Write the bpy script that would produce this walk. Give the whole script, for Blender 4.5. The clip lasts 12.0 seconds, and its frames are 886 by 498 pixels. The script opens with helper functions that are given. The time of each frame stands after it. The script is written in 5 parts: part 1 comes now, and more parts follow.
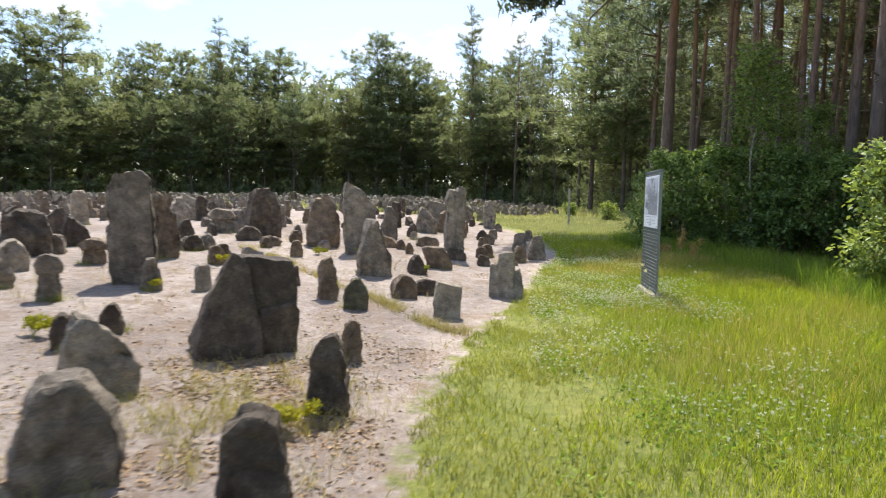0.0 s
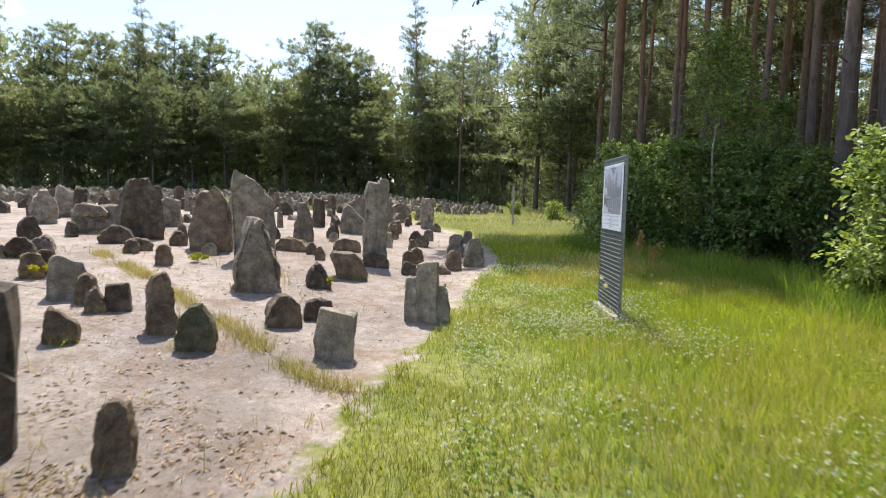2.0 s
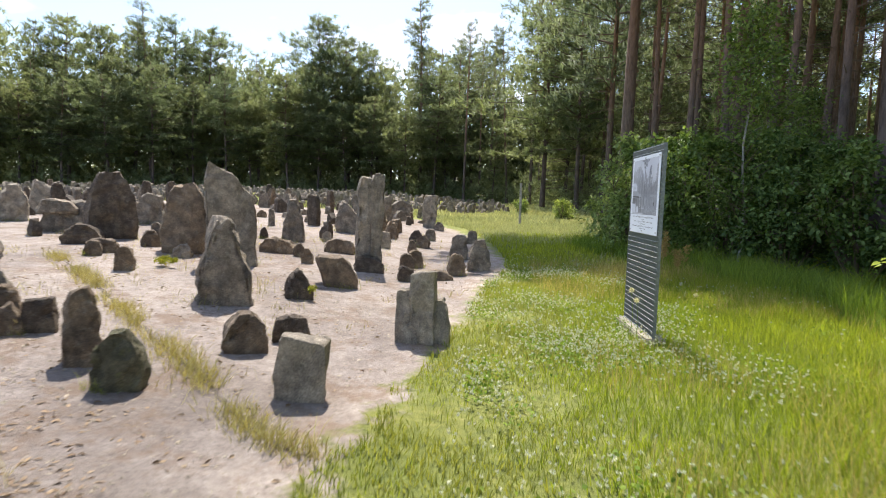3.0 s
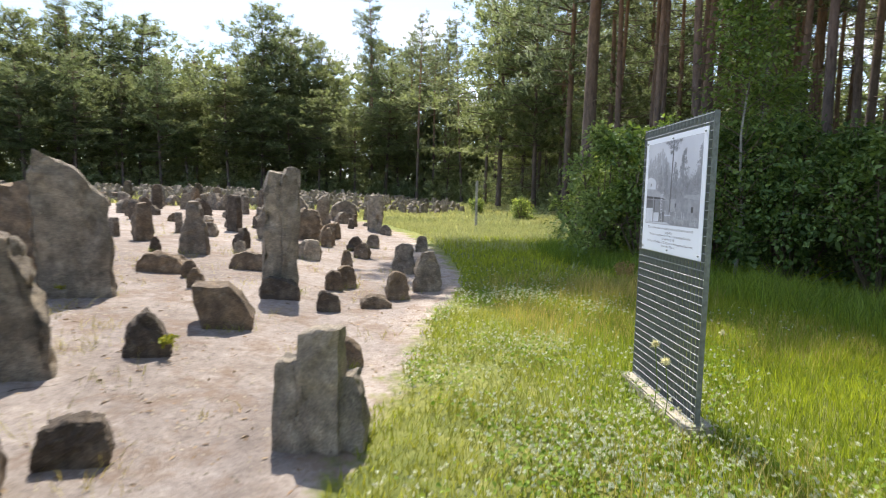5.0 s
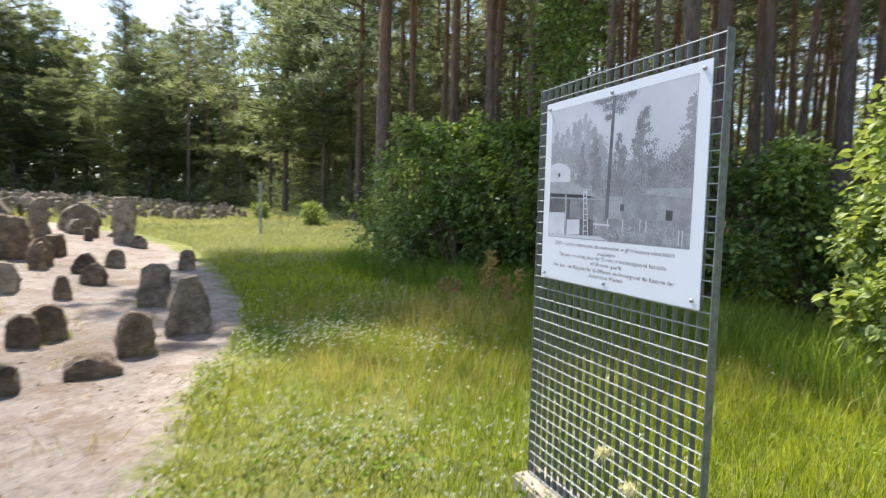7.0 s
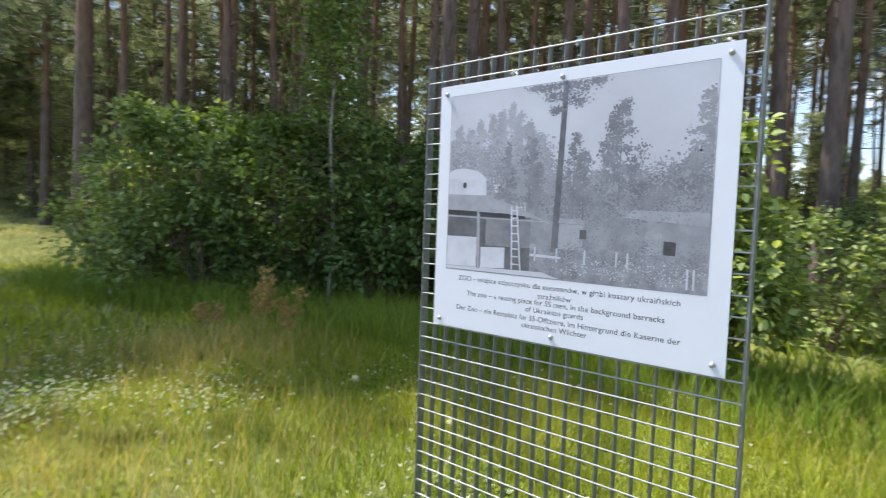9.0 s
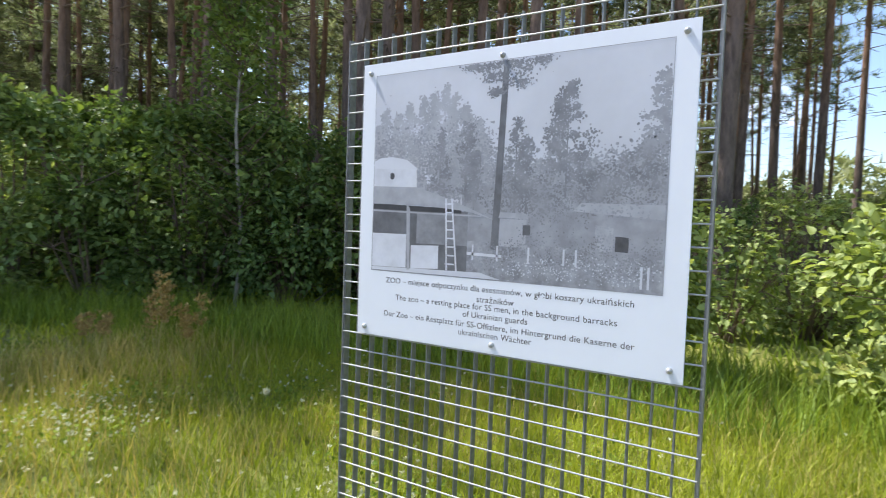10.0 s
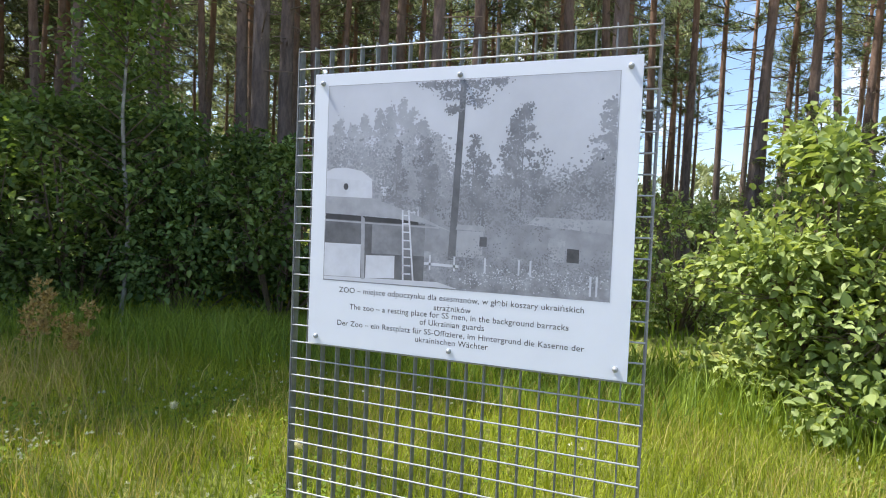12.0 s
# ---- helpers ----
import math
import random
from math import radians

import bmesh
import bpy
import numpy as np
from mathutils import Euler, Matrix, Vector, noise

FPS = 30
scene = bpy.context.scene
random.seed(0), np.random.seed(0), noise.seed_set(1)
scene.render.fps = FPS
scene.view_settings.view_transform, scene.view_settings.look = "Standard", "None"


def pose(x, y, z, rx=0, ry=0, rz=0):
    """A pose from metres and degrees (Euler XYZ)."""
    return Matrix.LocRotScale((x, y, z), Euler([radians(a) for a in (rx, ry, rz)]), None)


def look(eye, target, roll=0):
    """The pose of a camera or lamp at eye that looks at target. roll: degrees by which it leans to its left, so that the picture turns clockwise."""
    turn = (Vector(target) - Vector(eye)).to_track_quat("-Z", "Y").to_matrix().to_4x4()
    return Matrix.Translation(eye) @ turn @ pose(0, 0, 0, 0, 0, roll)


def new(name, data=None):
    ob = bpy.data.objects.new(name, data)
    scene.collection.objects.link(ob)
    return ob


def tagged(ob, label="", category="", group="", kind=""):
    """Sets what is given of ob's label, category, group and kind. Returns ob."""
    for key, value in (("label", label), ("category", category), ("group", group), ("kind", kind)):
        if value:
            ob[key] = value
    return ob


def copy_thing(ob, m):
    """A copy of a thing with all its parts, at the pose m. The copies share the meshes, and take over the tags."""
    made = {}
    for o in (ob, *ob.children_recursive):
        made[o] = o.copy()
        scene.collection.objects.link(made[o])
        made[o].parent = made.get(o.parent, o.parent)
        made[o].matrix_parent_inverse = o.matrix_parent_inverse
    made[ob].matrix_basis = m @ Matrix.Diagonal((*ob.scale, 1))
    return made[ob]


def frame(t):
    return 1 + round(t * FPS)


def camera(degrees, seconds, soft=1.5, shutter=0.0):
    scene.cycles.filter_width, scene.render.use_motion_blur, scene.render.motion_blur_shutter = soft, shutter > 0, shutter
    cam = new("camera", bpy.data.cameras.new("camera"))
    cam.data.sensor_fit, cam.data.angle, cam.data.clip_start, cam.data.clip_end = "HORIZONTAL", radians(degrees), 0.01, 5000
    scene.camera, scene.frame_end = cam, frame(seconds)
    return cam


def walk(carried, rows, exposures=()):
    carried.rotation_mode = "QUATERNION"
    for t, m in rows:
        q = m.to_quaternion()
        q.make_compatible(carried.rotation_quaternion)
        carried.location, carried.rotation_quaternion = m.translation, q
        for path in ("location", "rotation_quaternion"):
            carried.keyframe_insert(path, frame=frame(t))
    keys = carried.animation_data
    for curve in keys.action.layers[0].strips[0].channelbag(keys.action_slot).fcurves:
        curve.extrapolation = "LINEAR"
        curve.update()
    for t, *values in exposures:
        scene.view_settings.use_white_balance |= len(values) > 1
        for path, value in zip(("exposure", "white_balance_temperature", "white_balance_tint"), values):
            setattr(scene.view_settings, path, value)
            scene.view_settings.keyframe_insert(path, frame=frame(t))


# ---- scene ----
cam = camera(77.5, 12.0, 1.0, 0.6)
PATH = [
    (0, (-0.011, 0.149, 1.476), (-0.292, 2.121, 1.303), 0.8),
    (0.5, (0.109, 0.639, 1.444), (-0.105, 2.619, 1.267), 0.8),
    (1, (0.203, 1.195, 1.418), (0.044, 3.181, 1.245), 0.8),
    (1.5, (0.258, 1.702, 1.399), (0.163, 3.692, 1.229), 1.2),
    (2, (0.227, 2.243, 1.413), (0.135, 4.234, 1.241), 1.3),
    (2.5, (0.172, 2.779, 1.415), (0.064, 4.768, 1.239), 1.5),
    (2.7, (0.192, 2.98, 1.412), (0.081, 4.969, 1.233), 1.6),
    (4.3, (0.327, 4.76, 1.421), (0.277, 6.751, 1.237), 1.2),
    (4.5, (0.338, 4.946, 1.403), (0.308, 6.938, 1.22), 1.2),
    (5, (0.359, 5.426, 1.452), (0.41, 7.417, 1.269), 1.3),
    (5.5, (0.44, 5.923, 1.458), (0.607, 7.907, 1.272), 1.1),
    (6, (0.432, 6.421, 1.462), (0.796, 8.379, 1.28), 1.4),
    (6.5, (0.51, 6.916, 1.427), (1.122, 8.813, 1.26), 1.5),
    (7, (0.518, 7.329, 1.421), (1.303, 9.163, 1.274), 1.4),
    (7.2, (0.521, 7.466, 1.428), (1.396, 9.26, 1.303), 1.9),
    (8.8, (0.538, 8.255, 1.46), (2.011, 9.604, 1.354), 2.3),
    (9, (0.533, 8.309, 1.466), (2.077, 9.575, 1.361), 2.1),
    (9.5, (0.627, 8.387, 1.46), (2.276, 9.515, 1.361), 1.9),
    (10, (0.665, 8.457, 1.447), (2.387, 9.471, 1.358), 2.0),
    (10.5, (0.633, 8.493, 1.459), (2.421, 9.384, 1.375), 2.1),
    (11, (0.601, 8.524, 1.467), (2.431, 9.326, 1.385), 2.1),
    (11.5, (0.544, 8.545, 1.475), (2.406, 9.272, 1.4), 2.3),
    (12, (0.549, 8.588, 1.474), (2.432, 9.258, 1.395), 2.3),
]
walk(cam, [(t, look(eye, target, roll)) for t, eye, target, roll in PATH], [(0, 0.78, 6230, 12), (6.0, 0.94, 6320, 12), (9.0, 1.0, 6280, 12), (12.0, 0.91, 6250, 12)])

# ---- sky and sun ----
SUN_AZ, SUN_EL = -12.0, 59.0
world = bpy.data.worlds.new("sky")
scene.world = world
world.use_nodes = True
wn = world.node_tree.nodes
sky = wn.new("ShaderNodeTexSky")
sky.sky_type = "NISHITA"
sky.sun_disc = False
sky.sun_elevation, sky.sun_rotation = radians(SUN_EL), radians(SUN_AZ)
sky.air_density, sky.dust_density, sky.ozone_density = 1.0, 1.1, 1.0
wl = world.node_tree.links
sky_way = wn.new("ShaderNodeTexCoord").outputs["Generated"]
parts_of = wn.new("ShaderNodeSeparateXYZ")
wl.new(sky_way, parts_of.inputs[0])
lift = wn.new("ShaderNodeMath")
lift.operation = "ADD"
wl.new(parts_of.outputs[2], lift.inputs[0])
lift.inputs[1].default_value = 0.22
flatten = wn.new("ShaderNodeVectorMath")
flatten.operation = "DIVIDE"
wl.new(sky_way, flatten.inputs[0])
wl.new(lift.outputs[0], flatten.inputs[1])
cloud = wn.new("ShaderNodeTexNoise")
cloud.inputs["Scale"].default_value, cloud.inputs["Detail"].default_value, cloud.inputs["Roughness"].default_value = 1.9, 8, 0.58
wl.new(flatten.outputs[0], cloud.inputs["Vector"])
cover = wn.new("ShaderNodeValToRGB")
cover.color_ramp.elements[0].position, cover.color_ramp.elements[1].position = 0.52, 0.66
wl.new(cloud.outputs[0], cover.inputs[0])
overlay = wn.new("ShaderNodeMix")
overlay.data_type = "RGBA"
wl.new(cover.outputs[0], overlay.inputs[0])
wl.new(sky.outputs[0], overlay.inputs[6])
overlay.inputs[7].default_value = (6.0, 6.4, 7.2, 1)
wl.new(overlay.outputs[2], wn["Background"].inputs[0])
wn["Background"].inputs[1].default_value = 0.142

sun_data = bpy.data.lights.new("sun", "SUN")
sun_data.energy, sun_data.angle, sun_data.color = 4.5, radians(0.55), (1.0, 0.935, 0.82)
sun = new("sun", sun_data)
SUN_DIR = Vector((math.sin(radians(SUN_AZ)) * math.cos(radians(SUN_EL)), math.cos(radians(SUN_AZ)) * math.cos(radians(SUN_EL)), math.sin(radians(SUN_EL))))
sun.matrix_world = look(SUN_DIR * 80, (0, 0, 0))


# ---- materials ----
def nodes_of(name):
    m = bpy.data.materials.new(name)
    m.use_nodes = True
    t = m.node_tree
    return m, t, t.nodes["Principled BSDF"]


def ramp(t, source, stops):
    r = t.nodes.new("ShaderNodeValToRGB")
    while len(r.color_ramp.elements) < len(stops):
        r.color_ramp.elements.new(0.5)
    for e, (p, c) in zip(r.color_ramp.elements, stops):
        e.position, e.color = p, (*c, 1)
    t.links.new(source, r.inputs[0])
    return r.outputs[0]


def tex_noise(t, scale, detail=6, rough=0.6, coords="Object", stretch=None):
    c = t.nodes.new("ShaderNodeTexCoord").outputs[coords]
    if stretch:
        m = t.nodes.new("ShaderNodeMapping")
        m.inputs["Scale"].default_value = stretch
        t.links.new(c, m.inputs[0])
        c = m.outputs[0]
    n = t.nodes.new("ShaderNodeTexNoise")
    n.inputs["Scale"].default_value, n.inputs["Detail"].default_value, n.inputs["Roughness"].default_value = scale, detail, rough
    t.links.new(c, n.inputs["Vector"])
    return n.outputs[0]


def mixed(t, kind, fac, a, b):
    m = t.nodes.new("ShaderNodeMix")
    m.data_type, m.blend_type = "RGBA", kind
    for socket, value in ((m.inputs[0], fac), (m.inputs[6], a), (m.inputs[7], b)):
        if hasattr(value, "links"):
            t.links.new(value, socket)
        elif isinstance(value, tuple):
            socket.default_value = (*value, 1)
        else:
            socket.default_value = value
    return m.outputs[2]


def bump(t, bsdf, height, strength, distance):
    b = t.nodes.new("ShaderNodeBump")
    b.inputs["Strength"].default_value, b.inputs["Distance"].default_value = strength, distance
    t.links.new(height, b.inputs["Height"])
    t.links.new(b.outputs[0], bsdf.inputs["Normal"])


def stone_material(name, dark, mid, light, lichen=(0.42, 0.42, 0.36), lichen_amount=0.35):
    m, t, b = nodes_of(name)
    base = ramp(t, tex_noise(t, 5.5, 10, 0.74), [(0.33, dark), (0.5, mid), (0.66, light)])
    spots = ramp(t, tex_noise(t, 13, 5, 0.75), [(0.56, (0, 0, 0)), (0.68, (lichen_amount,) * 3)])
    col = mixed(t, "MIX", spots, base, lichen)
    grain = tex_noise(t, 90, 3, 0.6)
    col = mixed(t, "MULTIPLY", 0.5, col, ramp(t, grain, [(0.3, (0.4, 0.4, 0.4)), (0.7, (1.45, 1.42, 1.38))]))
    rnd = t.nodes.new("ShaderNodeObjectInfo").outputs["Random"]
    col = mixed(t, "MULTIPLY", 0.7, col, ramp(t, rnd, [(0, (0.74, 0.68, 0.6)), (0.5, (1.05, 0.98, 0.88)), (1, (1.3, 1.18, 1.0))]))
    t.links.new(col, b.inputs["Base Color"])
    b.inputs["Roughness"].default_value = 0.9
    relief = mixed(t, "ADD", 0.45, tex_noise(t, 11, 10, 0.72, stretch=(1.3, 1.3, 0.6)), tex_noise(t, 48, 6, 0.7))
    bump(t, b, relief, 1.0, 0.042)
    return m


STONE = {
    "dark": stone_material("stone_dark", (0.045, 0.035, 0.029), (0.106, 0.086, 0.068), (0.211, 0.174, 0.133), lichen_amount=0.2),
    "grey": stone_material("stone_grey", (0.092, 0.081, 0.069), (0.218, 0.191, 0.159), (0.422, 0.366, 0.297)),
    "brown": stone_material("stone_brown", (0.086, 0.067, 0.049), (0.191, 0.149, 0.108), (0.363, 0.282, 0.195)),
    "light": stone_material("stone_light", (0.145, 0.131, 0.111), (0.310, 0.277, 0.231), (0.541, 0.478, 0.392), lichen=(0.660, 0.621, 0.508)),
    "moss": stone_material("stone_moss", (0.055, 0.055, 0.032), (0.125, 0.120, 0.077), (0.244, 0.230, 0.152), lichen=(0.185, 0.210, 0.058), lichen_amount=0.5),
}


def plain_material(name, colour, rough=0.6, metal=0.0, vary=0.15, scale=30):
    m, t, b = nodes_of(name)
    n = tex_noise(t, scale, 5, 0.6)
    lo, hi = tuple(c * (1 - vary) for c in colour), tuple(min(1, c * (1 + vary)) for c in colour)
    t.links.new(ramp(t, n, [(0.35, lo), (0.65, hi)]), b.inputs["Base Color"])
    b.inputs["Roughness"].default_value, b.inputs["Metallic"].default_value = rough, metal
    return m


def leaf_material(name, dark, light, through_col, share=0.35, rough=0.5, scale=0.5):
    """Leaf tissue: every leaf its own tone, some light passing through it."""
    m, t, b = nodes_of(name)
    isl = t.nodes.new("ShaderNodeNewGeometry").outputs["Random Per Island"]
    col = ramp(t, isl, [(0, dark), (0.75, light), (1, tuple(min(1, c * 1.25) for c in light))])
    rnd = t.nodes.new("ShaderNodeObjectInfo").outputs["Random"]
    col = mixed(t, "MULTIPLY", 0.7, col, ramp(t, rnd, [(0, (0.72, 0.78, 0.8)), (1, (1.25, 1.15, 0.9))]))
    patch = ramp(t, tex_noise(t, scale, 2), [(0.35, (0.75, 0.8, 0.75)), (0.65, (1.15, 1.1, 1.0))])
    col = mixed(t, "MULTIPLY", 0.8, col, patch)
    t.links.new(col, b.inputs["Base Color"])
    b.inputs["Roughness"].default_value = rough
    b.inputs["Specular IOR Level"].default_value = 0.25
    tr = t.nodes.new("ShaderNodeBsdfTranslucent")
    t.links.new(mixed(t, "MULTIPLY", 1.0, col, through_col), tr.inputs[0])
    mx = t.nodes.new("ShaderNodeMixShader")
    mx.inputs[0].default_value = share
    t.links.new(b.outputs[0], mx.inputs[1])
    t.links.new(tr.outputs[0], mx.inputs[2])
    t.links.new(mx.outputs[0], t.nodes["Material Output"].inputs[0])
    return m


PATH_GRASS = leaf_material("trodden_grass", (0.215, 0.245, 0.052), (0.345, 0.355, 0.088), (1.5, 1.4, 0.6), 0.4, 0.5, 0.5)
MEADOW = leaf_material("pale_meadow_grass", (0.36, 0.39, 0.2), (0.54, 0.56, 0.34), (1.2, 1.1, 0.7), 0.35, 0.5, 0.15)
GRASS = leaf_material("grass_blades", (0.175, 0.23, 0.03), (0.345, 0.395, 0.06), (1.5, 1.5, 0.6), 0.4, 0.45, 0.35)
TALL_GRASS = leaf_material("tall_grass", (0.1, 0.17, 0.03), (0.25, 0.34, 0.07), (1.5, 1.5, 0.6), 0.4, 0.45, 0.6)
DRY_GRASS = leaf_material("dry_grass", (0.33, 0.28, 0.11), (0.54, 0.48, 0.21), (1.2, 1.1, 0.7), 0.3, 0.6)
CLOVER = leaf_material("clover_leaves", (0.14, 0.22, 0.03), (0.28, 0.36, 0.06), (1.4, 1.5, 0.7), 0.35, 0.8)
PETAL = leaf_material("white_petals", (0.72, 0.68, 0.48), (0.86, 0.82, 0.62), (1, 1, 1), 0.3, 0.7)
YELLOW = leaf_material("yellow_weed", (0.25, 0.27, 0.04), (0.45, 0.42, 0.06), (1.2, 1.2, 0.6), 0.35, 0.6)
LITTER = leaf_material("leaf_litter", (0.2, 0.13, 0.09), (0.4, 0.29, 0.2), (1, 1, 1), 0.1, 0.85, 2.0)
RUST = leaf_material("rusty_seed_heads", (0.34, 0.25, 0.11), (0.54, 0.41, 0.19), (1.2, 1.0, 0.6), 0.3, 0.7)
NEEDLE = leaf_material("pine_needles", (0.12, 0.148, 0.088), (0.27, 0.315, 0.195), (1.25, 1.25, 0.9), 0.42, 0.6, 0.25)
YOUNG_NEEDLE = leaf_material("young_pine_needles", (0.155, 0.185, 0.095), (0.34, 0.385, 0.21), (1.2, 1.25, 0.9), 0.45, 0.6, 0.25)
# BUSH_LEAF doubles as the sunlit tone of some shrubs, SHRUB_LEAF as the shaded one.
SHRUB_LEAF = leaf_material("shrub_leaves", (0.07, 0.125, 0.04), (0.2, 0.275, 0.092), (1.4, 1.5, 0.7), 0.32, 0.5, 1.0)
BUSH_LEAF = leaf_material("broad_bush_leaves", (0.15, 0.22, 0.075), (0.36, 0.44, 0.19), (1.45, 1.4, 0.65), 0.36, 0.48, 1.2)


def bark_material(name, low, high, split):
    m, t, b = nodes_of(name)
    sep = t.nodes.new("ShaderNodeSeparateXYZ")
    t.links.new(t.nodes.new("ShaderNodeTexCoord").outputs["Object"], sep.inputs[0])
    mr = t.nodes.new("ShaderNodeMapRange")
    mr.inputs[1].default_value, mr.inputs[2].default_value = split[0], split[1]
    t.links.new(sep.outputs[2], mr.inputs[0])
    plates = tex_noise(t, 7, 6, 0.7, stretch=(1.6, 1.6, 0.35))
    lo = ramp(t, plates, [(0.35, tuple(c * 0.45 for c in low)), (0.6, low)])
    hi = ramp(t, plates, [(0.3, tuple(c * 0.6 for c in high)), (0.6, high)])
    t.links.new(mixed(t, "MIX", mr.outputs[0], lo, hi), b.inputs["Base Color"])
    b.inputs["Roughness"].default_value = 0.95
    bump(t, b, plates, 0.9, 0.04)
    return m


BARK = bark_material("pine_bark", (0.18, 0.138, 0.12), (0.36, 0.2, 0.12), (4.5, 13.0))
TWIG = plain_material("twig_bark", (0.16, 0.12, 0.09), 0.9)
BIRCH = plain_material("pale_stem", (0.27, 0.26, 0.23), 0.8, vary=0.4, scale=9)
STEEL = plain_material("galvanised_steel", (0.38, 0.4, 0.41), 0.5, 0.4, 0.12, 40)
STEEL_DARK = plain_material("weathered_steel_bar", (0.22, 0.235, 0.24), 0.6, 0.6, 0.2, 40)
CONCRETE = plain_material("concrete_footing", (0.36, 0.32, 0.25), 0.95, 0, 0.25, 18)
BOARD = plain_material("white_enamel_board", (0.73, 0.78, 0.86), 0.38, 0, 0.015, 6)
INK = plain_material("printed_text", (0.03, 0.03, 0.035), 0.6)
PRINT = {k: plain_material("print_" + k, (v * 0.93, v * 0.99, v * 1.12), 0.4, 0, vary, sc)
         for k, v, vary, sc in (("sky", 0.56, 0.07, 4), ("cloud", 0.57, 0.08, 6), ("soil", 0.29, 0.3, 25), ("haze", 0.38, 0.12, 14), ("far", 0.3, 0.15, 20), ("grove", 0.22, 0.2, 25), ("mid", 0.135, 0.25, 22), ("dark", 0.075, 0.25, 40),
                                ("wall", 0.6, 0.1, 14), ("roof", 0.36, 0.12, 22), ("shade", 0.05, 0.2, 20), ("line", 0.3, 0.05, 20))}
JOINT_SOIL = plain_material("dark_joint_soil", (0.12, 0.095, 0.07), 0.95, 0, 0.4, 25)
POST = plain_material("weathered_post", (0.34, 0.32, 0.29), 0.9, 0, 0.3, 14)


# ---- the lie of the land ----
EDGE_Y = (-40, 1.0, 2.85, 3.95, 5.3, 6.2, 6.8, 7.8, 8.3, 10.1, 11.8, 12.8, 15.0, 17.4, 20, 23, 25.5, 27.5, 29)
EDGE_X = (-1.2, -0.75, -0.63, -0.68, -0.58, -0.52, -0.36, -0.15, -0.08, 0.23, 0.42, 0.75, 0.9, 0.72, 0.4, -0.05, -1.2, -4, -60)


def edge_x(y):
    """Where the sandy stone field ends and the meadow begins."""
    return np.interp(y, EDGE_Y, EDGE_X)


def lie(x, y):
    left = 0.62 * (1 - np.exp(-0.2 * np.maximum(0, -x - 0.8)))
    ahead = 0.02 * np.minimum(np.maximum(0, y - 6), 54)
    small = 0.012 * np.sin(1.7 * x + 0.6 * y) * np.sin(1.3 * y - 0.4 * x) + 0.006 * np.sin(4.1 * x + 1.0) * np.sin(3.7 * y)
    return left + ahead + small


def ground_z(x, y):
    return float(lie(np.float64(x), np.float64(y)))


def spread(a, b, fine0, fine1, step):
    near = list(np.arange(fine0, fine1 + step / 2, step))
    s, out, lo = step, [], fine0
    while lo > a:
        s *= 1.22
        lo -= s
        out.append(lo)
    s, hi, top = step, fine1, []
    while hi < b:
        s *= 1.22
        hi += s
        top.append(hi)
    return np.array(out[::-1] + near + top)


def ground_material():
    m, t, b = nodes_of("sand_and_turf")
    fac = t.nodes.new("ShaderNodeAttribute")
    fac.attribute_name = "sandiness"
    wob = tex_noise(t, 3.2, 7, 0.7)
    add = t.nodes.new("ShaderNodeMath")
    add.operation = "MULTIPLY_ADD"
    t.links.new(wob, add.inputs[0])
    add.inputs[1].default_value = 0.9
    t.links.new(fac.outputs["Fac"], add.inputs[2])
    mask = ramp(t, add.outputs[0], [(0.82, (0, 0, 0)), (0.96, (1, 1, 1))])
    big = tex_noise(t, 0.7, 5, 0.6)
    fine = tex_noise(t, 9, 9, 0.75)
    sand = ramp(t, fine, [(0.25, (0.172, 0.144, 0.124)), (0.42, (0.308, 0.263, 0.231)), (0.58, (0.383, 0.333, 0.294)), (0.75, (0.488, 0.433, 0.385))])
    sand = mixed(t, "MULTIPLY", 0.8, sand, ramp(t, big, [(0.35, (0.82, 0.8, 0.8)), (0.6, (1.05, 1.03, 1.0))]))
    grain = ramp(t, tex_noise(t, 34, 7, 0.8), [(0.3, (0.5, 0.48, 0.46)), (0.48, (1, 1, 1)), (0.72, (1.3, 1.27, 1.24))])
    sand = mixed(t, "MULTIPLY", 0.85, sand, grain)
    crust = ramp(t, tex_noise(t, 0.33, 7, 0.7), [(0.42, (0.72, 0.69, 0.66)), (0.52, (1.0, 0.99, 0.98)), (0.6, (1.12, 1.1, 1.08))])
    sand = mixed(t, "MULTIPLY", 0.9, sand, crust)
    litter = ramp(t, tex_noise(t, 1.9, 9, 0.78), [(0.5, (0, 0, 0)), (0.6, (0.75, 0.75, 0.75))])
    sand = mixed(t, "MIX", litter, sand, (0.22, 0.15, 0.1))
    rim = ramp(t, fac.outputs["Fac"], [(0.4, (1.25, 1.24, 1.22)), (0.62, (1.2, 1.19, 1.17)), (0.78, (1, 1, 1))])
    sand = mixed(t, "MULTIPLY", 1.0, sand, rim)
    turf = ramp(t, fine, [(0.3, (0.1, 0.12, 0.026)), (0.55, (0.225, 0.24, 0.052)), (0.75, (0.35, 0.315, 0.12))])
    turf = mixed(t, "MULTIPLY", 0.8, turf, ramp(t, big, [(0.35, (0.8, 0.9, 0.8)), (0.65, (1.3, 1.2, 1.1))]))
    t.links.new(mixed(t, "MIX", mask, turf, sand), b.inputs["Base Color"])
    b.inputs["Roughness"].default_value = 0.95
    bump(t, b, tex_noise(t, 14, 10, 0.8), 1.0, 0.03)
    return m


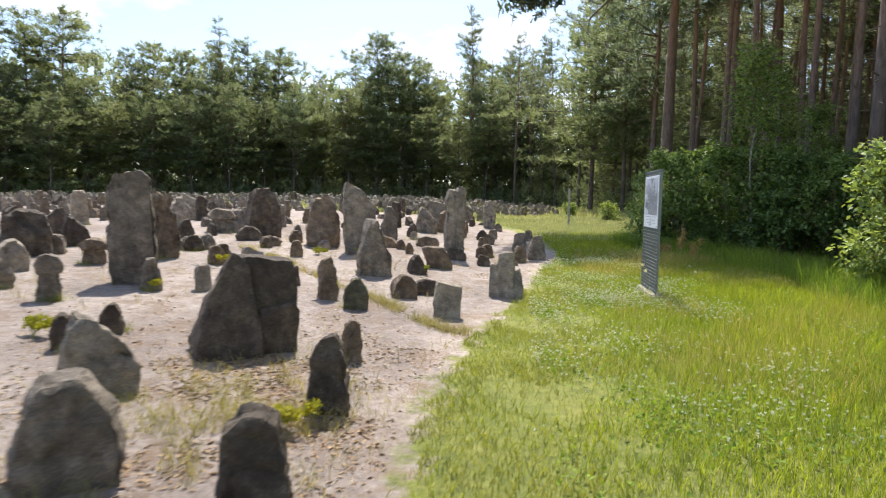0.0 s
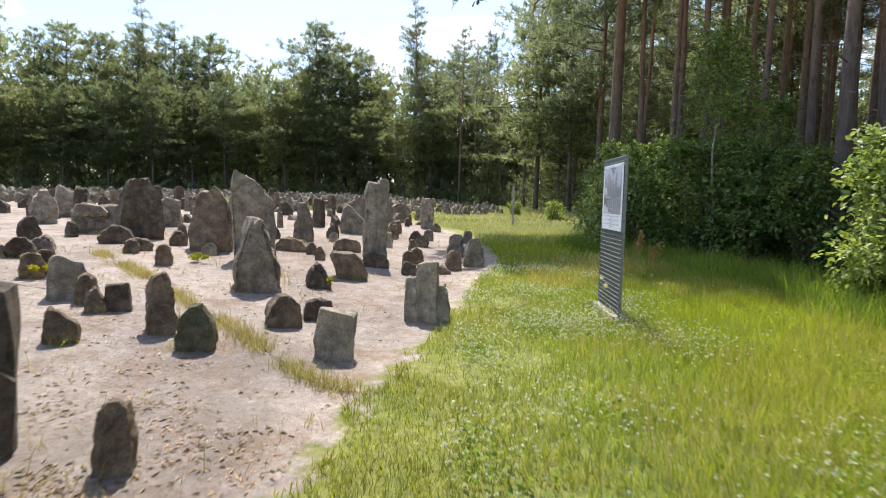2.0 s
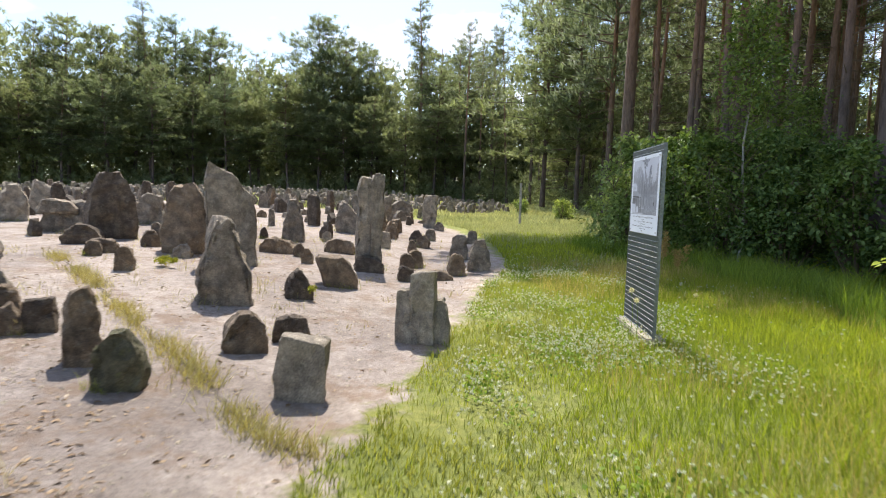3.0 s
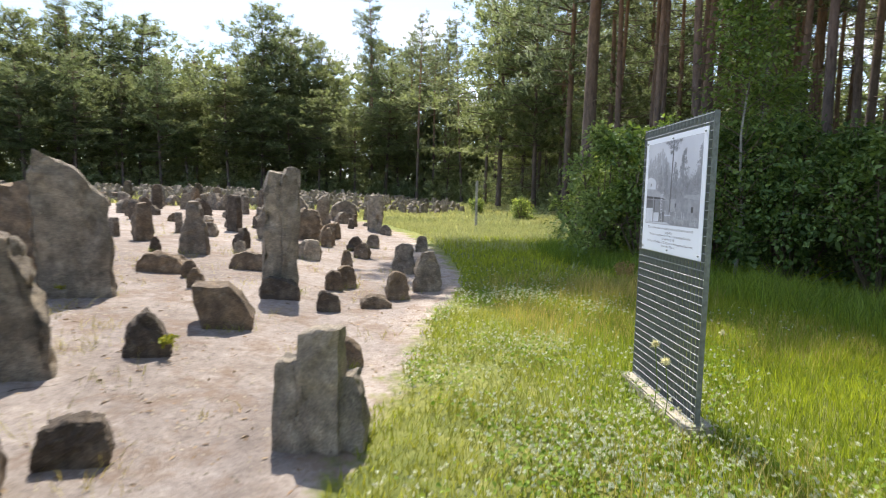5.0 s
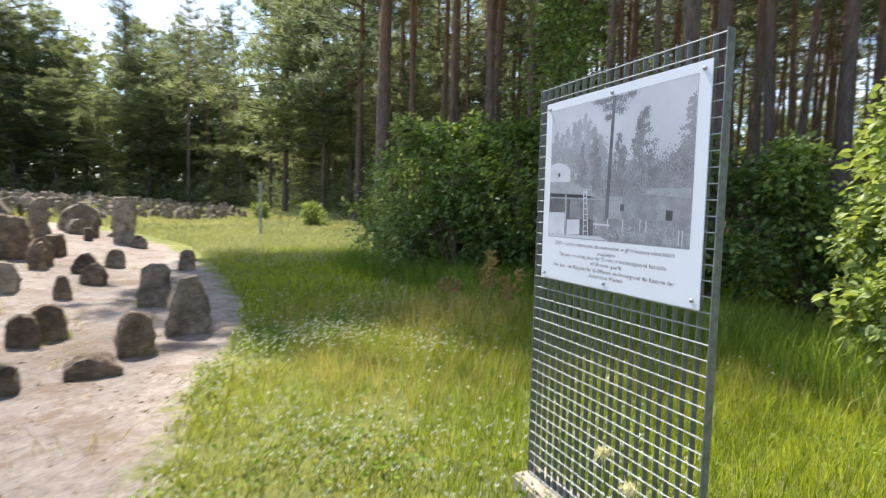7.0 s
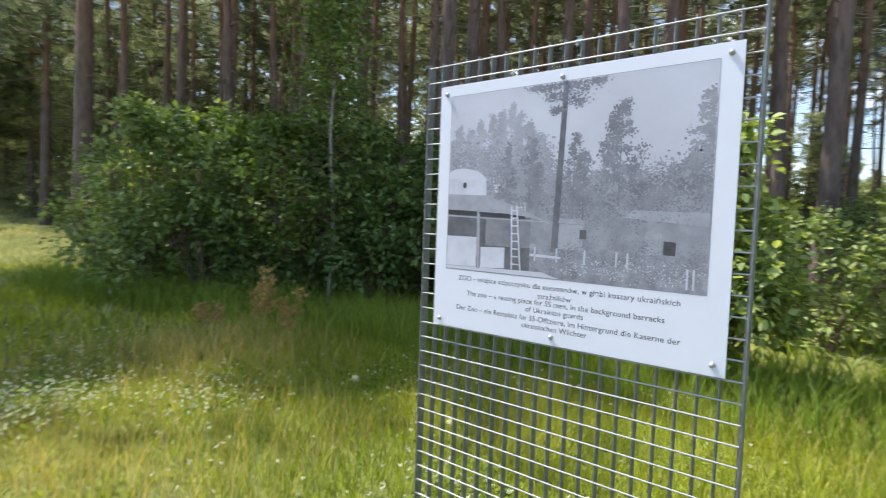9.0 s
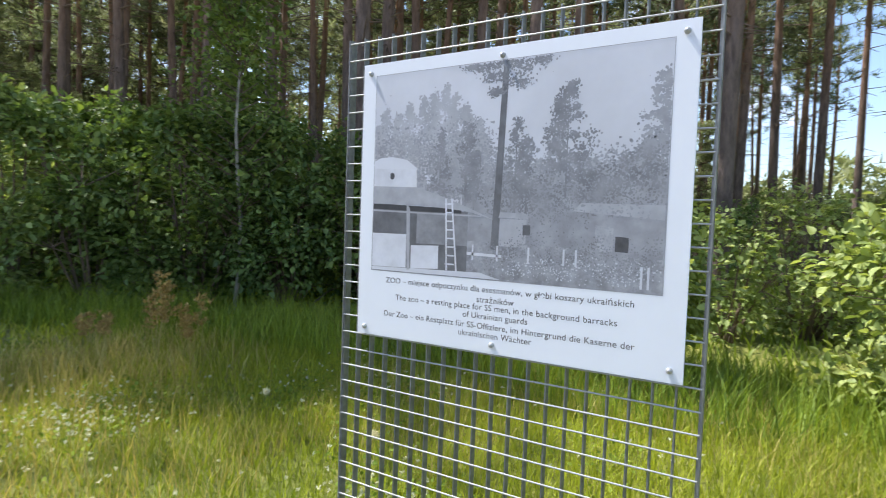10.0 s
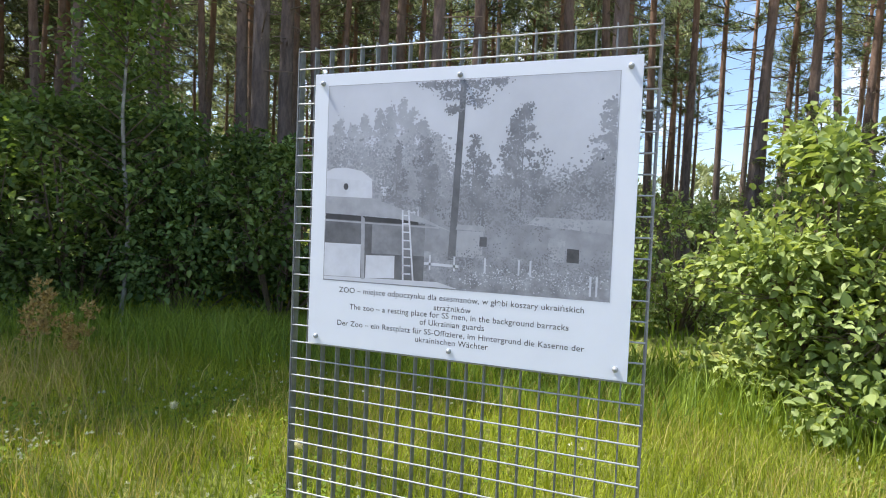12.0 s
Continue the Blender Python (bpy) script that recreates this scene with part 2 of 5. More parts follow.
def build_ground():
    xs, ys = spread(-420, 420, -9, 8, 0.14), spread(-300, 500, -1, 19, 0.14)
    X, Y = np.meshgrid(xs, ys)
    Z = lie(X, Y)
    nx, ny = len(xs), len(ys)
    i = np.arange(nx * ny).reshape(ny, nx)
    quads = np.stack([i[:-1, :-1], i[:-1, 1:], i[1:, 1:], i[1:, :-1]], -1).reshape(-1, 4)
    me = bpy.data.meshes.new("ground")
    me.from_pydata(np.stack([X, Y, Z], -1).reshape(-1, 3).tolist(), [], quads.tolist())
    sand = np.clip((edge_x(Y) - X) / 0.5 * 0.35 + 0.45, 0.0, 1.0)
    far = np.clip((Y - 15 + 0.25 * X) / 9, 0, 1) * 0.38
    a = me.attributes.new("sandiness", "FLOAT", "POINT")
    a.data.foreach_set("value", np.clip(sand - far * (sand > 0.3), 0, 1).astype(np.float32).ravel())
    me.polygons.foreach_set("use_smooth", [True] * len(me.polygons))
    me.materials.append(ground_material())
    tagged(new("ground", me), "sandy memorial field beside a mown green meadow", "ground", kind="structure")


build_ground()


# ---- mesh helpers ----
def from_lists(name, verts, faces, material, parent=None, label="", smooth=False):
    me = bpy.data.meshes.new(name)
    me.from_pydata(verts, [], faces)
    if smooth:
        me.polygons.foreach_set("use_smooth", [True] * len(me.polygons))
    me.materials.append(material)
    ob = new(name, me)
    if parent:
        ob.parent = parent
    return tagged(ob, label)


def part(name, bm, material, parent, label="", smooth=False):
    me = bpy.data.meshes.new(name)
    bm.to_mesh(me)
    bm.free()
    if smooth:
        me.polygons.foreach_set("use_smooth", [True] * len(me.polygons))
    me.materials.append(material)
    ob = new(name, me)
    ob.parent = parent
    return tagged(ob, label)


def box_bm(cx, cy, cz, sx, sy, sz, bevel=0.0):
    bm = bmesh.new()
    bmesh.ops.create_cube(bm, size=1, matrix=Matrix.Translation((cx, cy, cz)) @ Matrix.Diagonal((sx, sy, sz, 1)))
    if bevel:
        bmesh.ops.bevel(bm, geom=list(bm.edges), offset=bevel, segments=2, affect="EDGES")
    return bm


def tube(points, radii, sides=7):
    """A bent tapering tube as vertices and faces."""
    verts, faces = [], []
    for k, (p, r) in enumerate(zip(points, radii)):
        p = Vector(p)
        d = (Vector(points[min(k + 1, len(points) - 1)]) - Vector(points[max(k - 1, 0)])).normalized()
        a = d.orthogonal().normalized() if abs(d.z) < 0.9 else Vector((1, 0, 0))
        a = (a - d * a.dot(d)).normalized()
        b = d.cross(a)
        for s in range(sides):
            w = 2 * math.pi * s / sides
            verts.append(tuple(p + (a * math.cos(w) + b * math.sin(w)) * r))
    for k in range(len(points) - 1):
        for s in range(sides):
            q = (s + 1) % sides
            faces.append((k * sides + s, k * sides + q, (k + 1) * sides + q, (k + 1) * sides + s))
    faces.append(tuple(range(len(verts) - sides, len(verts))))
    return verts, faces


def join_lists(pieces):
    verts, faces = [], []
    for v, f in pieces:
        n = len(verts)
        verts += v
        faces += [tuple(i + n for i in q) for q in f]
    return verts, faces


def arrays_mesh(name, verts, tris, material, normals=None):
    """A mesh of triangles from arrays; normals soften the shading of needle tufts."""
    me = bpy.data.meshes.new(name)
    me.vertices.add(len(verts))
    me.vertices.foreach_set("co", verts.astype(np.float32).ravel())
    n = len(tris)
    me.loops.add(3 * n)
    me.loops.foreach_set("vertex_index", tris.astype(np.int32).ravel())
    me.polygons.add(n)
    me.polygons.foreach_set("loop_start", np.arange(0, 3 * n, 3, dtype=np.int32))
    me.update(calc_edges=True)
    if normals is not None:
        me.normals_split_custom_set_from_vertices(normals.tolist())
    me.materials.append(material)
    return me


def unit(v):
    return v / np.maximum(np.linalg.norm(v, axis=-1, keepdims=True), 1e-6)


def spikes(rng, centres, up, each, length, width, fan):
    """Needle tufts: thin tapering spikes that fan out of every centre."""
    n = len(centres)
    d = unit(up[:, None, :] + fan * rng.normal(size=(n, each, 3)))
    s = unit(np.cross(d, rng.normal(size=(n, each, 3))))
    ln = length * rng.uniform(0.6, 1.25, (n, each, 1))
    c = np.repeat(centres[:, None, :], each, 1) + rng.normal(size=(n, each, 3)) * length * 0.25
    v = np.stack([c - s * width * 0.5, c + s * width * 0.5, c + d * ln], 2).reshape(-1, 3)
    return v, np.arange(len(v)).reshape(-1, 3)


def leaves(rng, centres, out, size, spread_n=0.8, slim=0.55):
    """Leaves folded along the midrib, hanging outwards."""
    n = len(centres)
    d = unit(out + spread_n * rng.normal(size=(n, 3)) + np.array([0, 0, -0.25]))
    nn = unit(np.array([0, 0, 1.0]) + 0.55 * rng.normal(size=(n, 3)) + 0.4 * out)
    s = unit(np.cross(d, nn))
    nn = np.cross(s, d)
    ln = size * rng.uniform(0.6, 1.3, (n, 1))
    half = ln * slim * 0.5
    low, high, curl = centres + d * ln * 0.28, centres + d * ln * 0.62, nn * ln * 0.09
    v = np.stack([centres, low + s * half * 0.9 + curl, high + s * half * 0.8 + curl, centres + d * ln - nn * ln * 0.14,
                  high - s * half * 0.8 + curl, low - s * half * 0.9 + curl], 1).reshape(-1, 3)
    k = np.arange(n)[:, None] * 6
    return v, np.concatenate([k + np.array(q) for q in ((0, 1, 2), (0, 2, 3), (0, 3, 4), (0, 4, 5))], 0)


# ---- standing stones ----
FORMS = {
    "block": ((-0.48, 0), (0.48, 0), (-0.5, 0.35), (0.5, 0.4), (-0.4, 0.86), (0.36, 0.9), (-0.12, 1.0), (0.16, 0.97)),
    "boulder": ((-0.4, 0), (0.4, 0), (-0.5, 0.3), (0.5, 0.32), (-0.42, 0.68), (0.38, 0.72), (-0.15, 0.97), (0.14, 1.0)),
    "wedge": ((-0.45, 0), (0.48, 0), (-0.5, 0.3), (0.5, 0.25), (-0.42, 0.85), (0.45, 0.5), (-0.3, 1.0), (-0.05, 0.9)),
    "point": ((-0.46, 0), (0.46, 0), (-0.5, 0.2), (0.5, 0.25), (-0.38, 0.7), (0.4, 0.62), (-0.22, 0.96), (0.16, 1.0)),
    "slab": ((-0.45, 0), (0.48, 0), (-0.5, 0.45), (0.44, 0.5), (-0.46, 0.85), (0.34, 0.93), (-0.3, 0.98), (0.2, 1.0)),
    "sail": ((-0.45, 0), (0.5, 0), (-0.48, 0.4), (0.5, 0.4), (-0.5, 0.85), (0.46, 0.66), (-0.46, 1.0), (0.0, 0.9)),
    "prism_fore": ((-0.5, 0), (0.1, 0), (-0.49, 0.15), (0.06, 0.5), (-0.36, 0.58), (0.0, 0.9), (-0.08, 1.0), (-0.02, 0.97)),
    "prism_rear": ((-0.1, 0), (0.47, 0), (-0.1, 0.5), (0.49, 0.45), (-0.08, 0.98), (0.5, 0.92), (0.0, 1.0), (0.25, 0.97)),
    "prism_step": ((0.08, 0), (0.47, 0), (0.1, 0.36), (0.48, 0.4), (0.13, 0.44), (0.47, 0.47), (0.2, 0.45), (0.4, 0.47)),
    "column": ((-0.5, 0), (0.5, 0), (-0.5, 0.5), (0.5, 0.5), (-0.47, 0.95), (0.44, 1.0), (-0.3, 0.98), (0.2, 0.99)),
    "cone": ((-0.5, 0), (0.5, 0), (-0.42, 0.3), (0.43, 0.28), (-0.25, 0.7), (0.27, 0.66), (-0.14, 0.98), (0.1, 1.0)),
    "tilt": ((-0.22, 0), (0.45, 0), (-0.42, 0.36), (0.5, 0.2), (-0.5, 0.88), (0.28, 0.72), (-0.46, 1.0), (0.08, 0.95)),
    "pyramid": ((-0.5, 0), (0.5, 0), (-0.45, 0.25), (0.47, 0.2), (-0.24, 0.65), (0.26, 0.6), (-0.05, 1.0), (0.07, 0.98)),
    "flare": ((-0.46, 0), (0.3, 0), (-0.44, 0.5), (0.36, 0.5), (-0.42, 0.88), (0.5, 0.97), (-0.2, 0.99), (0.44, 1.0)),
    "stump": ((-0.46, 0), (0.48, 0), (-0.5, 0.4), (0.47, 0.45), (-0.4, 0.95), (0.5, 0.86), (-0.34, 1.0), (0.44, 0.9)),
    "flat": ((-0.42, 0), (0.46, 0), (-0.5, 0.4), (0.5, 0.3), (-0.3, 0.9), (0.3, 0.8), (-0.1, 1.0), (0.1, 0.95)),
}
LABELS = {
    "block": "upright rough-hewn {} boulder set into the sand", "boulder": "rounded {} field boulder half sunk in sand",
    "wedge": "slanting wedge-shaped {} stone set in the sand", "point": "tapering pointed {} standing stone in the sand",
    "slab": "tall flat {} stone slab standing upright", "sail": "tall sail-shaped {} stone with slanting top",
    "prism": "large angular {} stone with sloping flank", "pillar": "tall squared {} stone pillar with rough top",
    "column": "squared {} block of stone", "stump": "short {} stone with flat slanting top", "flat": "low flat {} stone lying on the sand",
    "pyramid": "small pyramid-shaped {} stone on the sand", "cone": "tapering flat-topped {} standing stone", "tilt": "undercut {} stone with a tilted flat top",
    "stack": "stepped {} stone with broad overhanging top", "triple": "layered {} stone of three joined upright slabs",
}
TONE_WORD = {"dark": "dark brown-grey", "grey": "grey", "brown": "brownish", "light": "light grey", "moss": "mossy dark"}


def hull(bm, form, rng, w, d, h, off=(0, 0, 0), lean=0.0, top=0.55, extra=3):
    """One faceted block: an outline given thickness that thins towards its top."""
    vs = []
    for u, v in FORMS[form]:
        for side in (-1, 1):
            k = 0.5 * (1 - (1 - top) * v ** 1.3)
            x = (u + rng.uniform(-0.04, 0.04)) * w + off[0]
            y = side * d * k * rng.uniform(0.8, 1.1) + lean * v * d + off[1]
            z = v * h * rng.uniform(0.96, 1.0) + off[2]
            vs.append(bm.verts.new((x, y, z if v else -0.14)))
    for _ in range(extra):
        v = rng.uniform(0.15, 0.85)
        vs.append(bm.verts.new((off[0] + rng.choice((-0.5, 0.5)) * w * rng.uniform(0.55, 0.97) * (1 - 0.35 * v * v), off[1] + lean * v * d + rng.choice((-0.5, 0.5)) * d * rng.uniform(0.5, 0.95) * (1 - (1 - top) * v), off[2] + v * h)))
    got = bmesh.ops.convex_hull(bm, input=vs)
    drop = {e for e in got["geom_interior"] + got["geom_unused"] if isinstance(e, bmesh.types.BMVert) and not e.link_faces}
    bmesh.ops.delete(bm, geom=list(drop), context="VERTS")
    loose = [v for v in vs if v.is_valid and not v.link_faces]
    bmesh.ops.delete(bm, geom=loose, context="VERTS")


# stones of several slabs: outline, then width, depth, height and shift as shares, lean, top, extra points
SLABS = {
    "triple": (("column", 0.48, 1.0, 1.0, 0.02, -0.08, 0, 0.12, 0.75, 2), ("column", 0.42, 0.95, 0.78, -0.29, -0.08, 0, 0.1, 0.8, 2), ("boulder", 0.42, 0.95, 0.6, 0.34, 0.08, 0, 0.1, 0.6, 3)),
    "prism": (("prism_fore", 1.0, 0.7, 1.0, 0, -0.1, 0, 0.16, 0.35, 0), ("prism_rear", 1.0, 0.7, 0.99, 0, 0.16, 0, 0.05, 0.75, 0), ("prism_step", 1.0, 0.7, 1.0, 0, 0.08, 0, 0.1, 0.85, 0)),
    "pillar": (("flare", 0.6, 1.0, 0.97, -0.2, 0, 0, 0.03, 0.85, 1), ("flare", 0.52, 0.9, 1.0, 0.25, -0.14, 0, 0.05, 0.85, 1)),
    "stack": (("block", 0.8, 0.8, 0.7, 0, 0, 0, 0, 0.9, 3), ("flat", 1.0, 1.0, 0.42, 0.02, 0, 0.58, 0, 0.9, 3)),
}


def stone_mesh(form, rng, w, d, h, cuts=(4, 1), rough=0.075, slab=None):
    """Split rock: flat facets with ledges, chipped edges and a fine grain."""
    bm = bmesh.new()
    if slab:
        kind, sw, sd, sh, ox, oy, oz, lean, top, extra = slab
        hull(bm, kind, rng, w * sw, d * sd, h * sh, (ox * w, oy * d, oz * h), lean, top, extra)
        if oz:
            for v in bm.verts:
                v.co.z = max(v.co.z, oz * h)
    elif form in ("stump", "tilt"):
        hull(bm, form, rng, w, d, h, lean=rng.uniform(-0.05, 0.1), top=0.96, extra=0)
        rough *= 0.5
    elif form in ("sail", "slab"):
        hull(bm, form, rng, w, d, h, lean=rng.uniform(-0.05, 0.1), top=0.8, extra=2)
    else:
        hull(bm, form, rng, w, d, h, lean=rng.uniform(-0.1, 0.15), top=rng.uniform(0.5, 0.8))
    bmesh.ops.triangulate(bm, faces=list(bm.faces))
    for c in cuts:
        bmesh.ops.subdivide_edges(bm, edges=list(bm.edges), cuts=c, use_grid_fill=True)
    size = (w * d * h) ** (1 / 3)
    shift = Vector((rng.uniform(-50, 50), rng.uniform(-50, 50), 0))
    split = Vector((rng.gauss(0, 1), rng.gauss(0, 1), rng.gauss(0, 0.6))).normalized()
    bm.normal_update()
    for v in bm.verts:
        p = v.co / size
        a = noise.fractal(p * 2.1 + shift, 0.8, 2.2, 6) * rough
        q = p.dot(split) * 3.4 + 1.3 * noise.noise(p * 1.3 + shift)
        ledge = (min(1.0, (q - math.floor(q)) * 3.5) - 0.5) * rough * 0.8
        chip = max(0.0, noise.noise(p * 2.6 + shift * 3) - 0.22) * rough * 3.4
        v.co += v.normal * (a + ledge - chip) * size
    for e in bm.edges:
        e.smooth = e.calc_face_angle(0) < 0.34
    for f in bm.faces:
        f.smooth = True
    return bm


FEET = []


def stone(x, y, turn, w, d, h, form, tone):
    rng = random.Random(round(x * 137 + y * 911))
    FEET.append((x, y, w))
    if form in SLABS:
        ob = new("standing_stone")
        for slab in SLABS[form]:
            bm = stone_mesh(form, rng, w * 0.94, max(d, 0.14), h * 1.0, slab=slab, rough=0.026 if form == "prism" else 0.05)
            part("slab", bm, STONE[tone], ob)
    else:
        me = bpy.data.meshes.new("standing_stone")
        bm = stone_mesh(form, rng, w * 0.94, max(d, 0.14), h * 1.0)
        bm.to_mesh(me)
        bm.free()
        me.materials.append(STONE[tone])
        ob = new("standing_stone", me)
    ob.matrix_world = pose(x, y, ground_z(x, y), 0, 0, turn + rng.uniform(-12, 12))
    return tagged(ob, LABELS[form].format(TONE_WORD[tone]), "stone", "memorial stones in the field")


stone(-2.09, 2.38, 44, 0.44, 0.32, 0.5, 'point', 'grey')
stone(-1.22, 2.47, 28, 0.32, 0.24, 0.43, 'block', 'dark')
stone(-2.69, 3.29, 41, 0.42, 0.24, 0.54, 'wedge', 'light')
stone(-3.61, 4.00, 43, 0.15, 0.12, 0.28, 'block', 'dark')
stone(-3.59, 4.51, 40, 0.20, 0.16, 0.26, 'boulder', 'dark')
stone(-2.35, 4.56, 28, 0.90, 0.63, 0.84, 'prism', 'dark')
stone(-1.27, 3.64, 20, 0.28, 0.19, 0.52, 'point', 'dark')
stone(-1.46, 4.75, 18, 0.17, 0.13, 0.36, 'block', 'brown')
stone(-4.98, 6.63, 38, 0.57, 0.25, 1.46, 'slab', 'grey')
stone(-5.96, 8.65, 35, 0.44, 0.22, 1.19, 'wedge', 'brown')
stone(-4.56, 6.38, 36, 0.23, 0.18, 0.40, 'point', 'grey')
stone(-5.02, 5.36, 44, 0.27, 0.21, 0.51, 'stack', 'grey')
stone(-6.47, 7.71, 41, 0.41, 0.32, 0.38, 'stack', 'brown')
stone(-6.84, 6.67, 47, 0.38, 0.34, 0.41, 'boulder', 'light')
stone(-6.02, 5.69, 48, 0.31, 0.27, 0.32, 'boulder', 'grey')
stone(-8.04, 8.10, 45, 0.70, 0.54, 0.73, 'block', 'dark')
stone(-7.84, 8.44, 44, 0.34, 0.27, 0.33, 'block', 'grey')
stone(-8.32, 9.45, 42, 0.45, 0.31, 0.54, 'wedge', 'dark')
stone(-11.80, 13.51, 42, 0.43, 0.21, 0.93, 'slab', 'light')
stone(-9.92, 10.78, 43, 0.47, 0.37, 0.63, 'boulder', 'dark')
stone(-6.14, 9.79, 33, 0.37, 0.30, 0.29, 'boulder', 'dark')
stone(-4.94, 8.51, 31, 0.26, 0.18, 0.30, 'block', 'brown')
stone(-4.01, 6.62, 32, 0.20, 0.08, 0.32, 'slab', 'light')
stone(-5.25, 10.94, 26, 0.23, 0.19, 0.21, 'block', 'brown')
stone(-7.58, 13.26, 30, 0.68, 0.53, 0.59, 'stack', 'grey')
stone(-3.33, 11.25, 30, 0.71, 0.24, 1.51, 'sail', 'light')
stone(-2.45, 9.08, 34, 0.6, 0.36, 0.93, 'cone', 'grey')
stone(-4.40, 11.95, 26, 0.78, 0.44, 1.1, 'point', 'brown')
stone(-4.20, 11.46, 26, 0.27, 0.24, 0.19, 'boulder', 'light')
stone(-6.27, 12.87, 32, 0.8, 0.51, 1.2, 'point', 'dark')
stone(-7.35, 13.42, 34, 0.65, 0.51, 0.58, 'block', 'grey')
stone(-7.26, 15.74, 29, 0.57, 0.39, 0.69, 'block', 'light')
stone(-5.28, 11.21, 32, 0.39, 0.31, 0.20, 'block', 'brown')
stone(-4.27, 10.17, 30, 0.23, 0.19, 0.30, 'block', 'brown')
stone(-5.15, 12.20, 28, 0.29, 0.23, 0.27, 'boulder', 'brown')
stone(-6.21, 12.06, 33, 0.57, 0.45, 0.30, 'boulder', 'dark')
stone(-9.66, 14.65, 39, 0.53, 0.42, 0.78, 'boulder', 'light')
stone(-10.93, 17.11, 37, 0.66, 0.46, 0.85, 'wedge', 'light')
stone(-7.47, 11.55, 40, 0.35, 0.27, 0.42, 'boulder', 'dark')
stone(-6.05, 10.07, 39, 0.32, 0.25, 0.30, 'boulder', 'grey')
stone(-4.94, 8.72, 39, 0.24, 0.19, 0.32, 'block', 'brown')
stone(-6.66, 10.32, 41, 0.21, 0.16, 0.19, 'boulder', 'grey')
stone(-6.33, 9.68, 42, 0.22, 0.17, 0.17, 'block', 'light')
stone(-3.92, 7.74, 37, 0.38, 0.3, 0.44, 'wedge', 'light')
stone(-3.62, 7.6, 30, 0.22, 0.2, 0.3, 'block', 'brown')
stone(-3.2, 7.45, 30, 0.22, 0.18, 0.26, 'column', 'dark')
stone(-3.33, 7.3, 35, 0.2, 0.16, 0.24, 'pyramid', 'brown')
stone(-3.01, 6.44, 38, 0.26, 0.15, 0.27, 'wedge', 'brown')
stone(-2.48, 6.94, 30, 0.25, 0.17, 0.54, 'point', 'brown')
stone(-2.01, 6.65, 27, 0.31, 0.21, 0.38, 'boulder', 'moss')
stone(-1.65, 7.73, 19, 0.36, 0.28, 0.31, 'boulder', 'brown')
stone(-1.39, 8.14, 15, 0.32, 0.22, 0.22, 'block', 'dark')
stone(-0.91, 6.92, 14, 0.36, 0.18, 0.44, 'stump', 'light')
stone(-1.83, 9.73, 16, 0.36, 0.28, 0.33, 'pyramid', 'dark')
stone(-1.62, 10.75, 12, 0.58, 0.38, 0.42, 'tilt', 'brown')
stone(-3.29, 13.08, 18, 0.63, 0.43, 0.24, 'flat', 'brown')
stone(-2.81, 12.76, 16, 0.20, 0.16, 0.23, 'boulder', 'brown')
stone(-2.48, 12.17, 15, 0.18, 0.14, 0.24, 'boulder', 'brown')
stone(-3.56, 14.74, 17, 0.47, 0.27, 0.88, 'cone', 'grey')
stone(-2.35, 13.82, 13, 0.58, 0.34, 0.26, 'block', 'brown')
stone(-1.5, 12.39, 14, 0.45, 0.24, 1.58, 'pillar', 'light')
stone(-1.45, 12.12, 15, 0.46, 0.28, 0.25, 'wedge', 'dark')
stone(-2.5, 18.5, 12, 0.62, 0.45, 0.72, 'block', 'brown')
stone(-2.45, 20.2, 10, 0.36, 0.26, 0.98, 'slab', 'grey')
stone(-2.85, 18.95, 14, 0.85, 0.5, 1.02, 'tilt', 'light')
stone(-0.23, 8.45, 5, 0.49, 0.24, 0.67, 'triple', 'light')
stone(-3.04, 17.61, 12, 0.64, 0.44, 0.81, 'wedge', 'grey')
stone(-2.69, 25.05, 7, 0.94, 0.74, 0.73, 'boulder', 'grey')
stone(-1.32, 22.57, 4, 0.52, 0.41, 1.14, 'pillar', 'light')
stone(-0.94, 21.80, 3, 0.34, 0.27, 0.29, 'boulder', 'grey')
stone(-1.75, 15.41, 9, 0.29, 0.23, 0.37, 'block', 'light')
stone(-1.96, 18.04, 8, 0.36, 0.28, 0.43, 'boulder', 'brown')
stone(-1.83, 15.55, 12, 0.46, 0.36, 0.34, 'boulder', 'light')
stone(-0.80, 11.81, 10, 0.27, 0.21, 0.24, 'wedge', 'dark')
stone(-0.94, 13.00, 9, 0.23, 0.18, 0.26, 'block', 'brown')
stone(-0.82, 13.29, 8, 0.27, 0.21, 0.32, 'block', 'brown')
stone(-1.09, 15.17, 8, 0.19, 0.15, 0.28, 'point', 'brown')
stone(-0.27, 12.07, 5, 0.38, 0.26, 0.14, 'flat', 'brown')
stone(-0.04, 12.56, 3, 0.28, 0.19, 0.36, 'block', 'brown')
stone(0.34, 13.27, 0, 0.42, 0.25, 0.57, 'point', 'grey')
stone(-0.06, 14.70, 2, 0.35, 0.21, 0.51, 'block', 'grey')
stone(0.20, 17.80, 1, 0.26, 0.18, 0.36, 'block', 'grey')
stone(-0.25, 9.85, 7, 0.17, 0.12, 0.23, 'wedge', 'brown')
stone(-0.97, 16.39, 7, 0.32, 0.25, 0.30, 'boulder', 'brown')
stone(-1.23, 17.37, 7, 0.35, 0.27, 0.31, 'boulder', 'dark')
stone(-0.95, 18.33, 6, 0.29, 0.23, 0.31, 'block', 'grey')
stone(-0.95, 22.05, 4, 0.33, 0.26, 0.24, 'boulder', 'grey')
stone(-5.21, 12.48, 36, 0.18, 0.14, 0.39, 'block', 'grey')
